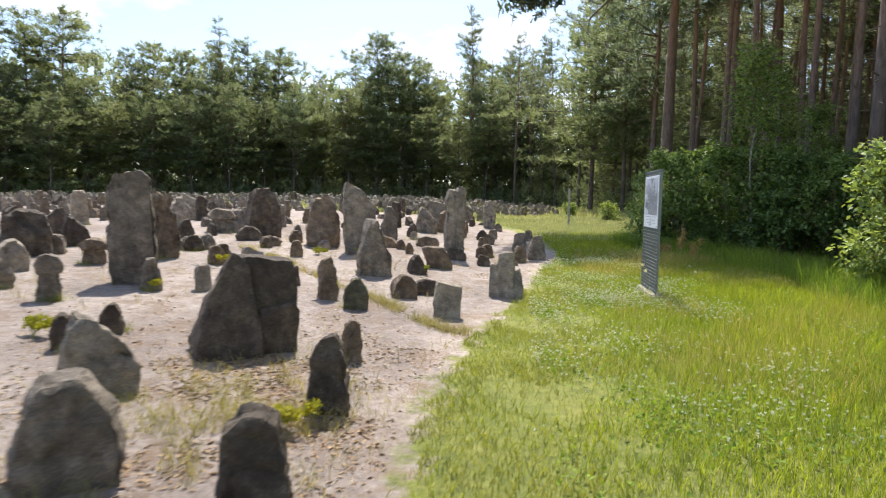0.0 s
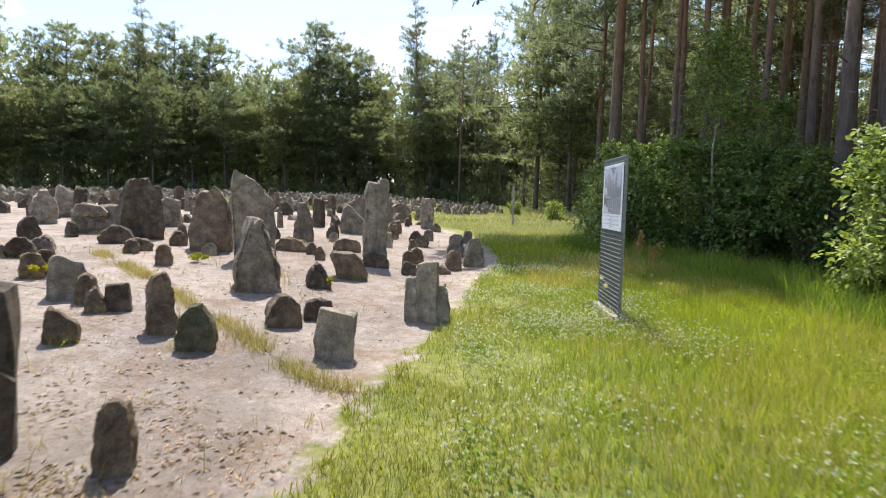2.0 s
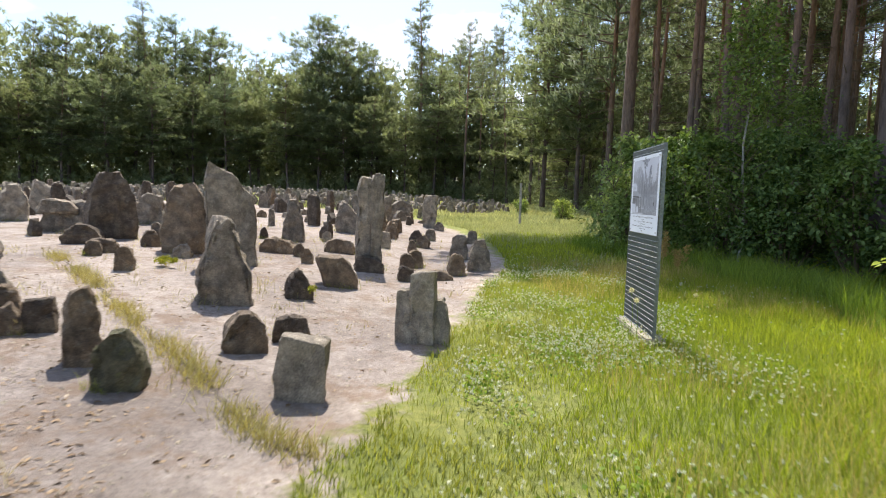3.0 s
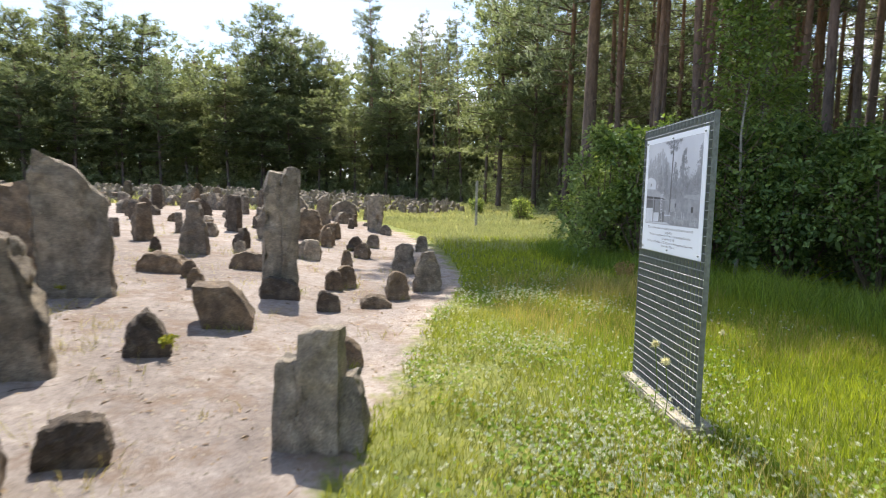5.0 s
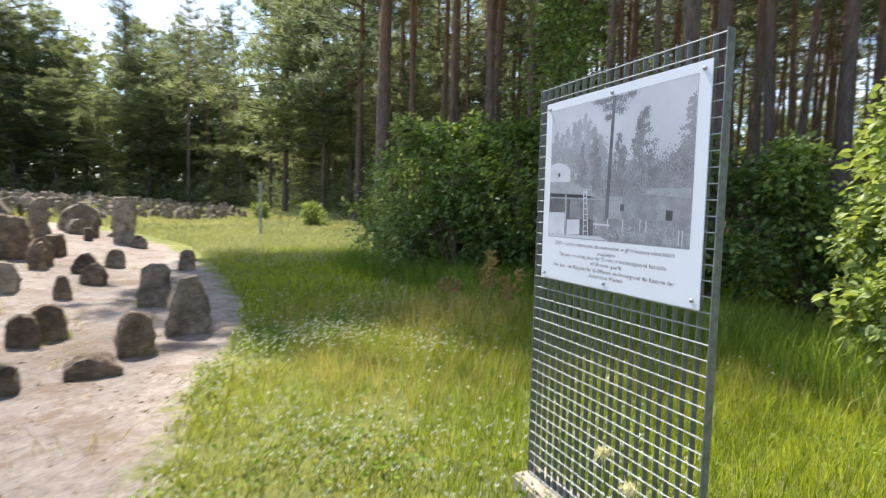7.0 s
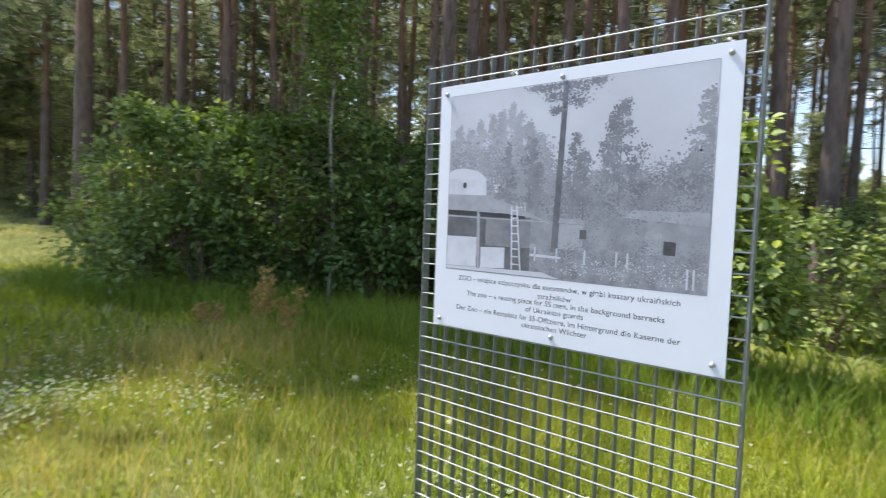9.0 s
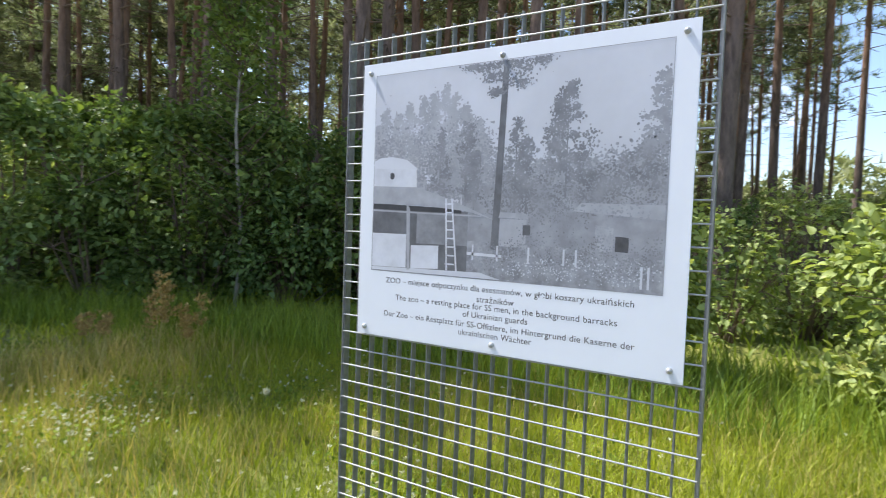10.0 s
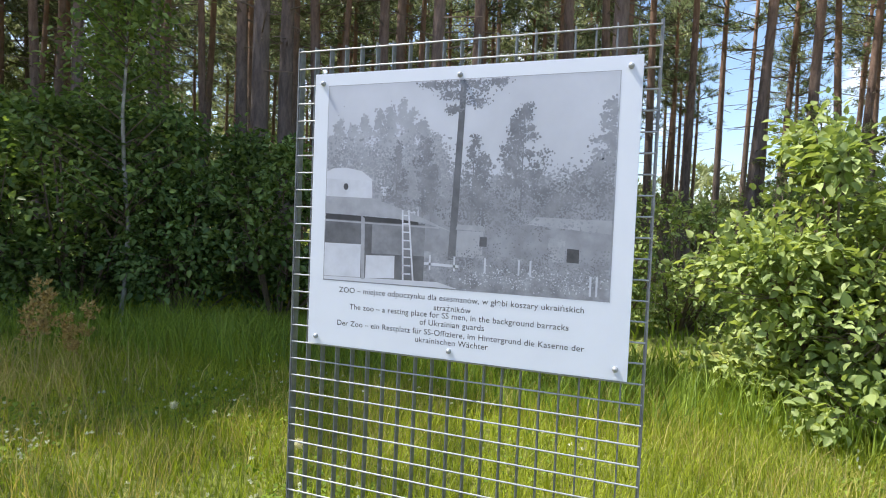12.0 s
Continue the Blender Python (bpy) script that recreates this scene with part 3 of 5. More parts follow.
stone(-1.87, 17.54, 10, 0.25, 0.20, 0.41, 'boulder', 'brown')
stone(-4.32, 17.29, 21, 0.32, 0.25, 0.29, 'boulder', 'grey')
stone(-2.99, 15.26, 18, 0.21, 0.17, 0.23, 'block', 'light')
stone(-5.50, 16.96, 26, 0.32, 0.26, 0.19, 'boulder', 'dark')
stone(-4.13, 14.56, 25, 0.17, 0.13, 0.24, 'boulder', 'dark')


def scattered_stones():
    """The rest of the field: single stones further off, and the far mass of them."""
    rng = random.Random(5)
    kinds = ["block", "boulder", "wedge", "point", "slab", "flat"]
    protos = []
    for k in range(14):
        form = kinds[k % 6]
        w = rng.uniform(0.32, 0.55)
        h = {"slab": 1.0, "flat": 0.25, "point": 0.75, "block": 0.55, "boulder": 0.4, "wedge": 0.55}[form] * rng.uniform(0.8, 1.25)
        me = bpy.data.meshes.new("standing_stone")
        bm = stone_mesh(form, rng, w, w * 0.7, h, (3,), 0.075)
        bm.to_mesh(me)
        bm.free()
        tone = rng.choice(["dark", "dark", "grey", "brown", "grey"])
        me.materials.append(STONE[tone])
        protos.append((me, form, tone))
    taken = [(o.location.x, o.location.y) for o in scene.objects if o.name.startswith("standing_stone")]
    made = 0
    while made < 235:
        y = rng.uniform(11.5, 31)
        x = rng.uniform(-26, -1.5) if y < 27 else rng.uniform(-26, -2)
        if x > edge_x(min(y, 25.0)) - 0.6 or math.hypot(x, y) < 12.5 or abs(math.degrees(math.atan2(-x, y)) - 8) < 0.5:
            continue
        if (y < 15 and x > -7) or any(math.hypot(x - a, y - b) < 0.62 for a, b in taken):
            continue
        taken.append((x, y))
        me, form, tone = rng.choice(protos)
        ob = new("standing_stone", me)
        s = rng.uniform(0.4, 0.92)
        ob.matrix_world = pose(x, y, ground_z(x, y), 0, 0, rng.uniform(0, 360)) @ Matrix.Scale(s, 4)
        tagged(ob, LABELS[form].format(TONE_WORD[tone]), "stone", "memorial stones in the field")
        made += 1
    # beyond: too many to count
    verts, faces = [], []
    low = []
    for k in range(10):
        bm = bmesh.new()
        w = rng.uniform(0.35, 0.6)
        hull(bm, kinds[k % 5], rng, w, w * 0.7, rng.uniform(0.45, 1.05))
        bm.verts.index_update()
        low.append(([v.co.copy() for v in bm.verts], [tuple(v.index for v in f.verts) for f in bm.faces]))
        bm.free()
    n = 0
    while n < 1700:
        y = rng.uniform(25, 54)
        x = rng.uniform(-44, 2.2)
        if x > 2.2 - max(0, 36 - y) * 0.9 or math.hypot(x, y) > 55 or (y < 31 and x > -3):
            continue
        vs, fs = rng.choice(low)
        m = pose(x, y, ground_z(x, y), 0, 0, rng.uniform(0, 360)) @ Matrix.Diagonal((rng.uniform(0.45, 1.1), rng.uniform(0.45, 1.1), rng.uniform(0.22, 0.68), 1))
        k = len(verts)
        verts += [tuple(m @ v) for v in vs]
        faces += [tuple(i + k for i in f) for f in fs]
        n += 1
    tagged(from_lists("distant_standing_stones", verts, faces, STONE["grey"]), "countless distant grey standing stones before the forest", "stones", kind="stuff")


scattered_stones()


# ---- pines ----
def pine(kind, seed, spreading=()):
    """A pine: a slightly bent trunk, dead stubs, limbs and tufts of needles."""
    rng, r = np.random.default_rng(seed), random.Random(seed)
    tall = {"tall": 20.5, "edge": 13.0, "near": 21.0, "stout": 21.0, "giant": 23.0}[kind] * r.uniform(0.92, 1.08)
    rad = {"tall": 0.155, "edge": 0.13, "near": 0.22, "stout": 0.165, "giant": 0.29}[kind]
    bend = [(r.uniform(-0.35, 0.35), r.uniform(-0.35, 0.35)) for _ in range(3)]

    def spine(z):
        k = z / tall
        return Vector((bend[0][0] * math.sin(2.2 * k) + bend[1][0] * k * k, bend[0][1] * math.sin(2.5 * k) + bend[1][1] * k * k, z))

    tree = tagged(new("pine_tree"), {"tall": "tall slender pine with a bare reddish trunk", "edge": "dense green pine at the forest edge",
                                     "near": "tall dark-barked pine with spreading crown", "stout": "tall pine with a thick dark-grey trunk", "giant": "great dark-trunked pine, unseen wide limbs added to shade the meadow"}[kind], "tree", "pines of the surrounding forest")
    steps = 9
    pts = [spine(tall * k / steps - (0.3 if k == 0 else 0)) for k in range(steps + 1)]
    radii = [rad * (1.25 if k == 0 else 1) * (1 - 0.88 * (k / steps) ** 1.15) for k in range(steps + 1)]
    v, f = tube(pts, radii, 9)
    from_lists("trunk", v, f, BARK, tree, "scaly bark, greyer below, orange above", True)
    first = {"tall": 0.52, "edge": 0.26, "near": 0.36, "stout": 0.52, "giant": 0.47}[kind]
    reach = {"tall": 1.9, "edge": 3.7, "near": 3.6, "stout": 2.3, "giant": 4.2}[kind]
    limbs, cents, ups = [], [], []
    z = tall * first
    while z < tall * 0.985:
        k = (z - tall * first) / (tall * (1 - first))
        if kind == "edge":
            long = reach * max(0.2, (1 - k ** 2.1) ** 0.7) * (0.62 + 0.38 * min(1, k * 3))
        else:
            long = reach * (0.55 + 0.75 * math.sin(math.pi * min(1, k * 0.85 + 0.12))) * (1 - 0.55 * k)
        for _ in range(r.choice((3, 4, 5)) if kind != "edge" else r.choice((5, 6, 7))):
            a, ln = r.uniform(0, 2 * math.pi), long * (r.uniform(0.35, 1.25) if kind == "edge" else r.uniform(0.55, 1.2))
            rise = r.uniform(-0.12, 0.22) + 0.5 * k * k if kind == "edge" else r.uniform(-0.05, 0.45) + 0.35 * k
            p0 = spine(z)
            d = Vector((math.cos(a), math.sin(a), rise)).normalized()
            p1 = p0 + d * ln * 0.55 + Vector((0, 0, -0.04 * ln))
            p2 = p0 + d * ln
            limbs.append(tube([p0, p1, p2] if kind == "giant" else [p0, p2], [0.028 + 0.008 * ln, 0.02, 0.008] if kind == "giant" else [0.028 + 0.006 * ln, 0.008], 3))
            count = max(2, int(ln * {"tall": 4.2, "edge": 6.0, "near": 4.2, "stout": 4.2, "giant": 4.5}[kind]))
            for c in range(count):
                q = 0.28 + 0.72 * (c + r.random()) / count
                p = p0.lerp(p2, q)
                side = min(0.75, 0.24 * ln * (1.1 - 0.5 * q)) * (1.15 if kind == "edge" else 1)
                cents.append((p.x + r.gauss(0, side), p.y + r.gauss(0, side), p.z + r.gauss(0, 0.1) - 0.1 * q))
                ups.append((d.x * 0.7, d.y * 0.7, 0.9 if kind == "edge" else 0.75))
        z += r.uniform(0.5, 0.75) if kind == "edge" else r.uniform(0.35, 0.6) if kind == "giant" else r.uniform(0.5, 0.95)
    # long limbs to given ends; those above 10 m carry dense tufts to cast shade
    for end in spreading:
        p0, p2 = spine(tall * 0.5), Vector(end)
        p1 = p0.lerp(p2, 0.5) + Vector((0, 0, 0.9))
        limbs.append(tube([p0, p0.lerp(p1, 0.5) + Vector((0, 0, 0.3)), p1, p1.lerp(p2, 0.5) + Vector((0, 0, 0.2)), p2], [0.09, 0.08, 0.06, 0.045, 0.015], 6))
        for _ in range(520 if end[2] > 10 else 90):
            q = r.uniform(0.92, 1.08)
            p = p0.lerp(p1, q * 2) if q < 0.5 else p1.lerp(p2, q * 2 - 1)
            cents.append((p.x + r.gauss(0, 0.75), p.y + r.gauss(0, 0.75), p.z + abs(r.gauss(0, 0.5))))
            ups.append((r.gauss(0, 0.4), r.gauss(0, 0.4), 0.8))
    if kind == "giant":
        limbs.append(tube([spine(11.5), (-1.8, -1.6, 10.9), (-3.2, -3.0, 9.5), (-4.05, -3.0, 8.7), (-4.2, -3.0, 7.7)], [0.08, 0.065, 0.05, 0.035, 0.012], 6))
        limbs.append(tube([(-3.3, -3.0, 9.4), (-3.5, -3.1, 8.7), (-3.75, -3.2, 8.1)], [0.025, 0.018, 0.008], 5))
    for _ in range(26 if kind != "giant" else 14):
        z = r.uniform(0.06 if kind == "edge" else 0.18, first) * tall
        a, ln = r.uniform(0, 6.28), r.uniform(0.3, 1.3)
        p0 = spine(z)
        limbs.append(tube([p0, p0 + Vector((math.cos(a) * ln, math.sin(a) * ln, r.uniform(-0.3, 0.15)))], [0.02, 0.006], 4))
    v, f = join_lists(limbs)
    tagged(from_lists("branchwork", v, f, TWIG, tree, "thin dark limbs"), kind="stuff")
    wide, ln = {"tall": (0.06, 0.36), "edge": (0.05, 0.3), "near": (0.06, 0.38), "stout": (0.06, 0.4), "giant": (0.09, 0.38)}[kind]
    each = {"tall": 11, "edge": 15, "near": 14, "stout": 11, "giant": 16}[kind]
    cents, ups = np.array(cents), np.array(ups)
    v, t = spikes(rng, cents, ups, each, ln, wide, 0.8 if kind == "edge" else 0.6)
    out = unit(cents * np.array([1, 1, 0])) * 0.25 + np.array([0, 0, 0.9]) + rng.normal(size=cents.shape) * 0.3
    soft = unit(np.repeat(unit(out), each * 3, 0) + rng.normal(size=v.shape) * 0.2)
    ob = new("crown", arrays_mesh("crown", v, t, YOUNG_NEEDLE if kind == "edge" else NEEDLE, soft))
    ob.parent = tree
    tagged(ob, "tufts of green needles", kind="stuff")
    return tree


def plant_forest():
    r = random.Random(11)
    # The giant's limbs above 10 m are unseen, added to shade meadow and shrubs.
    protos = {"tall": [pine("tall", s) for s in (1, 2, 3, 4)], "edge": [pine("edge", s) for s in (5, 6, 7, 8)], "stout": [pine("stout", 12)], "giant": [pine("giant", 9, ((-6.2, -2.6, 11.6), (-6.3, -5.0, 12.2), (-6.0, -3.0, 9.3), (-3.6, -8.0, 11.8), (-1.6, -7.5, 12.5), (-1.7, -7.0, 13.0), (-6.0, -1.2, 12.5), (-5.9, -5.5, 12.0), (-6.8, -4.2, 12.0)))], "near": [pine("near", 10)]}
    used = set()
    spots = []

    def put(kind, x, y, s=1.0, which=None):
        spots.append((x, y))
        p = protos[kind][which] if which is not None else r.choice(protos[kind])
        m = pose(x, y, ground_z(x, y) - 0.02, r.uniform(-1.5, 1.5), r.uniform(-1.5, 1.5), 0 if kind == "giant" else r.uniform(0, 360))
        if p.name not in used:
            used.add(p.name)
            p.matrix_world = m
            p.scale = (s, s, s)
        else:
            c = copy_thing(p, m)
            c.scale = (s, s, s) if kind != "edge" else (s * r.uniform(0.95, 1.3), s * r.uniform(0.95, 1.3), s)

    # single pines at the meadow's rim
    put("giant", 6.58, 27.5, 1.0, 0)
    put("near", 7.6, 35.0, 0.92, 0)
    for x, y, s in ((7.4, 43.0, 1.25), (5.6, 48.0, 1.3)):
        put("edge", x, y, s)
    for x, y in ((8.19, 14.63), (12.6, 12.2)):
        put("stout", x, y, 0.95)
    for x, y, s in ((7.6, 27.0, 0.9), (8.1, 24.6, 0.9), (8.6, 22.4, 0.95), (9.4, 20.5, 0.9), (10.0, 18.8, 0.9), (10.9, 17.2, 0.95), (9.9, 12.2, 0.9), (15.8, 9.4, 0.95), (15.4, 6.3, 0.9), (17.6, 4.6, 1.0), (16.5, 1.8, 0.9), (19.2, 7.4, 0.9), (20.1, 5.2, 1.0), (22.5, 2.2, 0.95), (18.7, 3.1, 0.85), (23.5, 6.0, 0.9), (21.4, 0.4, 0.9), (25, 3.8, 1.0), (26.5, 0.2, 0.95)):
        put("tall", x, y, s)
    n = 0
    while n < 30:
        x, y = r.uniform(8.6, 21), r.uniform(13, 36)
        if all(math.hypot(x - a, y - b) > 1.15 for a, b in spots):
            put("tall", x, y, r.uniform(0.82, 1.05))
            n += 1
    # the far rim, left to right
    rim = ((-64, 22), (-56, 38), (-42, 50), (-24, 57), (-8, 59), (3, 58), (9, 51), (10, 42), (10, 33))
    for (x0, y0), (x1, y1) in zip(rim, rim[1:]):
        ln = math.hypot(x1 - x0, y1 - y0)
        nx, ny = -(y1 - y0) / ln, (x1 - x0) / ln
        right = x0 > -9
        for row in range(4 if right else 3):
            k = r.uniform(0, 2)
            while k < ln:
                q = k / ln
                off = row * 3.4 + r.uniform(-1, 1)
                x, y = x0 + (x1 - x0) * q + nx * off, y0 + (y1 - y0) * q + ny * off
                if right:
                    young = r.random() < 0.25
                    put("edge" if young else "tall", x, y, (r.uniform(0.6, 1.05) if row < 2 else r.uniform(1.15, 1.4)) if young else r.uniform(0.82, 1.04))
                elif row < 1:
                    put("edge", x, y, r.uniform(0.7, 0.92))
                else:
                    deep = r.random() < 0.3
                    put("tall" if deep else "edge", x, y, r.uniform(0.78, 0.96) if deep else (r.uniform(0.85, 1.05) if row == 1 else r.uniform(1.15, 1.5)))
                k += r.uniform(2.45, 3.9)
    # the tall stand beside the meadow
    tries = 0
    n = 0
    while n < 170 and tries < 9000:
        tries += 1
        x, y = r.uniform(9.5, 44), r.uniform(-12, 46)
        if any(math.hypot(x - a, y - b) < 1.9 for a, b in spots):
            continue
        if x < 12 and y > 26 and r.random() < 0.4:
            continue
        if 5 < math.degrees(math.atan2(9 - y, x - 1)) < 30 and (x < 15 or r.random() < 0.86):
            continue
        put("tall", x, y, r.uniform(0.8, 1.08))
        n += 1
    # more stems and saplings seen past the bright bush
    for _ in range(14):
        x, y = r.uniform(13, 42), r.uniform(-7, 11)
        if all(math.hypot(x - a, y - b) > 1.3 for a, b in spots):
            put("tall", x, y, r.uniform(0.8, 1.05))
    for x, y, s in ((14.5, 5.0, 0.36), (18.5, 2.5, 0.4), (24, 11, 0.42), (17, 14, 0.45), (22, 17, 0.5), (21, -1, 0.4)):
        put("edge", x, y, s)
    # deep woods beyond the rims
    rng = np.random.default_rng(17)
    line = np.array(((-80, 22), (-68, 46), (-48, 64), (-24, 70), (4, 71), (22, 67), (40, 62), (58, 44), (60, 10), (56, -30)), float)
    k = rng.uniform(0, len(line) - 1, 22000)
    i = np.minimum(k.astype(int), len(line) - 2)
    p = line[i] + (line[i + 1] - line[i]) * (k - i)[:, None] + rng.normal(size=(22000, 2)) * 1.8
    high = np.where(p[:, 0] < 10, 15.5, np.where(p[:, 1] > 24, np.where(p[:, 0] < 20, 13.0, 15.0), 7.5)) * (0.8 + 0.35 * np.sin(k * 37) * np.sin(k * 11))
    z = rng.uniform(0, 1, 22000) ** 1.25 * high + lie(p[:, 0], p[:, 1])
    v, t = spikes(rng, np.stack([p[:, 0], p[:, 1], z], -1), np.tile(np.array([0, 0, 0.8]), (22000, 1)), 10, 0.9, 0.3, 0.8)
    tagged(new("deep_woods", arrays_mesh("deep_woods", v, t, NEEDLE)), "dark mass of woods deeper behind the pines", "woods", kind="stuff")
    # saplings and undergrowth along the rims
    line = np.array(((-66, 24), (-58, 40), (-43, 52), (-24, 59.5), (-8, 61.5), (4, 60.5), (11, 53), (12.5, 42), (12.5, 30)), float)
    k = rng.uniform(0, len(line) - 1, 8000)
    i = np.minimum(k.astype(int), len(line) - 2)
    p = line[i] + (line[i + 1] - line[i]) * (k - i)[:, None] + rng.normal(size=(8000, 2)) * 2.2
    z = rng.uniform(0, 1, 8000) ** 1.25 * (2.3 + 1.0 * np.sin(k * 29)) + lie(p[:, 0], p[:, 1])
    v, t = spikes(rng, np.stack([p[:, 0], p[:, 1], z], -1), np.tile(np.array([0, 0, 0.6]), (8000, 1)), 12, 0.36, 0.08, 0.9)
    tagged(new("undergrowth", arrays_mesh("undergrowth", v, t, NEEDLE)), "low dark undergrowth beneath the forest edge", "undergrowth", kind="stuff")
    # behind the walker
    for k in range(14):
        put("tall", -30 + 4.2 * k + r.uniform(-1, 1), -34 + r.uniform(-4, 4), r.uniform(0.85, 1.05))


plant_forest()


# ---- shrubs ----
def shrub(name, x, y, wide, tall, count, leaf, material, seed, label, group="", masses=17):
    """Stems from the ground and leaves massed on the outer parts of a lumpy crown."""
    rng, r = np.random.default_rng(seed), random.Random(seed)
    top = tagged(new(name), label, "shrub", group)
    top.matrix_world = pose(x, y, ground_z(x, y))
    stems, tips = [], []
    lumps = []
    for k in range(masses):
        a, q = r.uniform(0, 6.28), math.sqrt(r.random())
        zz = tall * r.uniform(0.07, 0.84) * (1 - 0.2 * q)
        lumps.append((math.cos(a) * q * wide * 0.75, math.sin(a) * q * wide * 0.75, zz, r.uniform(0.22, 0.5) * wide * (0.75 + 0.25 * tall / 2.5)))
    for k in range(5):
        a, q = r.uniform(0, 6.28), 0.6 * math.sqrt(r.random())
        lumps.append((math.cos(a) * q * wide, math.sin(a) * q * wide, tall * r.uniform(0.78, 0.96), r.uniform(0.12, 0.22) * wide))
    for lx, ly, lz, lr in lumps:
        base = Vector((lx * 0.15, ly * 0.15, -0.1))
        tip = Vector((lx, ly, lz))
        mid = base.lerp(tip, 0.5) + Vector((lx * 0.1, ly * 0.1, 0.12))
        stems.append(tube([base, mid, tip], [0.022, 0.014, 0.006], 5))
        for _ in range(7):
            d = Vector((r.gauss(0, 1), r.gauss(0, 1), r.gauss(0.3, 0.8))).normalized()
            stems.append(tube([mid.lerp(tip, 0.7), tip + d * lr * 0.95], [0.007, 0.003], 3))
    v, f = join_lists(stems)
    tagged(from_lists("twigwork", v, f, TWIG, top, "thin brown stems"), kind="stuff")
    L = np.array(lumps)
    # sprays of leaves at the ends of twigs, thicker towards the outside
    sprays = count // 9
    pick = rng.integers(0, len(L), sprays)
    d = unit(rng.normal(size=(sprays, 3)) + np.array([0, 0, 0.25]))
    c = L[pick, :3] + d * (L[pick, 3] * rng.uniform(0.3, 1.0, sprays) ** 0.45 * rng.uniform(0.8, 1.18, sprays))[:, None] * np.array([1, 1, 0.85])
    along = rng.uniform(-1.6, 1.6, (sprays, 9, 1)) * leaf
    c = (c[:, None, :] + d[:, None, :] * along + rng.normal(size=(sprays, 9, 3)) * leaf * 0.6).reshape(-1, 3)
    out = np.repeat(d, 9, 0)
    keep = c[:, 2] > 0.05
    v, t = leaves(rng, c[keep], out[keep], leaf, 0.7, 0.66)
    ob = tagged(new("foliage", arrays_mesh("foliage", v, t, material)), kind="stuff")
    ob.parent = top
    return top


# Sun and shade partly in leaf colour: shrubs 0 and 8 get the lighter leaves.
DARK = "dense dark-green leafy shrub, part of the pine shade in its leaf colour"
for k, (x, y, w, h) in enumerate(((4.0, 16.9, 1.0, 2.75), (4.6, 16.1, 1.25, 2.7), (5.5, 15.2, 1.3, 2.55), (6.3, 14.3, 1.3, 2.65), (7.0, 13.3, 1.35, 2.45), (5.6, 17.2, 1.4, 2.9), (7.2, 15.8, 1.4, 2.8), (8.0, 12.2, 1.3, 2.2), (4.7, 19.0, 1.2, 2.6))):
    shrub("leafy_shrub", x, y, w, h, 8000, 0.09, BUSH_LEAF if k in (0, 8) else SHRUB_LEAF, 30 + k, "leafy green shrub at the forest edge, sun put into its lighter leaf colour" if k in (0, 8) else DARK, "shrubs at the forest edge")
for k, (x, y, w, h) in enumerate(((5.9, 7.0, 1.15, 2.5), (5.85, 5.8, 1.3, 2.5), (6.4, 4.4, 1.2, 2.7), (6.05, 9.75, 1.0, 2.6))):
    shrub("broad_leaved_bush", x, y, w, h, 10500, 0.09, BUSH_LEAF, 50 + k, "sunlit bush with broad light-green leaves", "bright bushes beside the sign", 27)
# From k 8 on, the lighter BUSH_LEAF stands for undergrowth lit by the sun.
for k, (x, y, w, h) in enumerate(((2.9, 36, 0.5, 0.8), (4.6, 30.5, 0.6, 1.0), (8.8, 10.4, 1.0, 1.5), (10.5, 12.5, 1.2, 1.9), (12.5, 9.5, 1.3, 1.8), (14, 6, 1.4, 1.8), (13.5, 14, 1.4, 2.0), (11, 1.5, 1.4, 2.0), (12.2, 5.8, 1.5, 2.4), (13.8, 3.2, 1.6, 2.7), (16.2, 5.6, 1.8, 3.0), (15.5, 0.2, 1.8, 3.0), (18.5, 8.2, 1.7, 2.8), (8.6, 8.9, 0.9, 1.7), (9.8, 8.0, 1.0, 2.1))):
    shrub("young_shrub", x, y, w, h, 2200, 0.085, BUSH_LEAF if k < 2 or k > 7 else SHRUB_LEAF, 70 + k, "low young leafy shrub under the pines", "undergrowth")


def young_tree(x, y, tall, seed):
    rng, r = np.random.default_rng(seed), random.Random(seed)
    tree = tagged(new("young_birch_tree"), "slender young deciduous tree with pale thin stem", "tree")
    tree.matrix_world = pose(x, y, ground_z(x, y))
    pts = [Vector((0.08 * math.sin(k * 1.3), 0.06 * math.cos(k), tall * k / 8 - (0.2 if k == 0 else 0))) for k in range(9)]
    v, f = tube(pts, [0.032 * (1 - 0.85 * k / 8) for k in range(9)], 7)
    from_lists("trunk", v, f, BIRCH, tree, "pale smooth bark", True)
    limbs, c, o = [], [], []
    for k in range(85):
        z = tall * r.uniform(0.2, 0.98)
        ln = (0.75 * (1 - z / tall) + 0.38) * r.uniform(0.6, 1.1)
        a = r.uniform(0, 6.28)
        p0 = Vector((0, 0, z))
        p1 = p0 + Vector((math.cos(a), math.sin(a), 0.6)) * ln
        limbs.append(tube([p0, p1], [0.01, 0.003], 4))
        for _ in range(42):
            p = p0.lerp(p1, r.uniform(0.25, 1.05))
            c.append((p.x + r.gauss(0, 0.13), p.y + r.gauss(0, 0.13), p.z + r.gauss(0, 0.13)))
            o.append((math.cos(a), math.sin(a), 0))
    v, f = join_lists(limbs)
    tagged(from_lists("branchwork", v, f, TWIG, tree), kind="stuff")
    v, t = leaves(rng, np.array(c), np.array(o), 0.085, 0.8, 0.6)
    ob = tagged(new("foliage", arrays_mesh("foliage", v, t, SHRUB_LEAF)), kind="stuff")
    ob.parent = tree


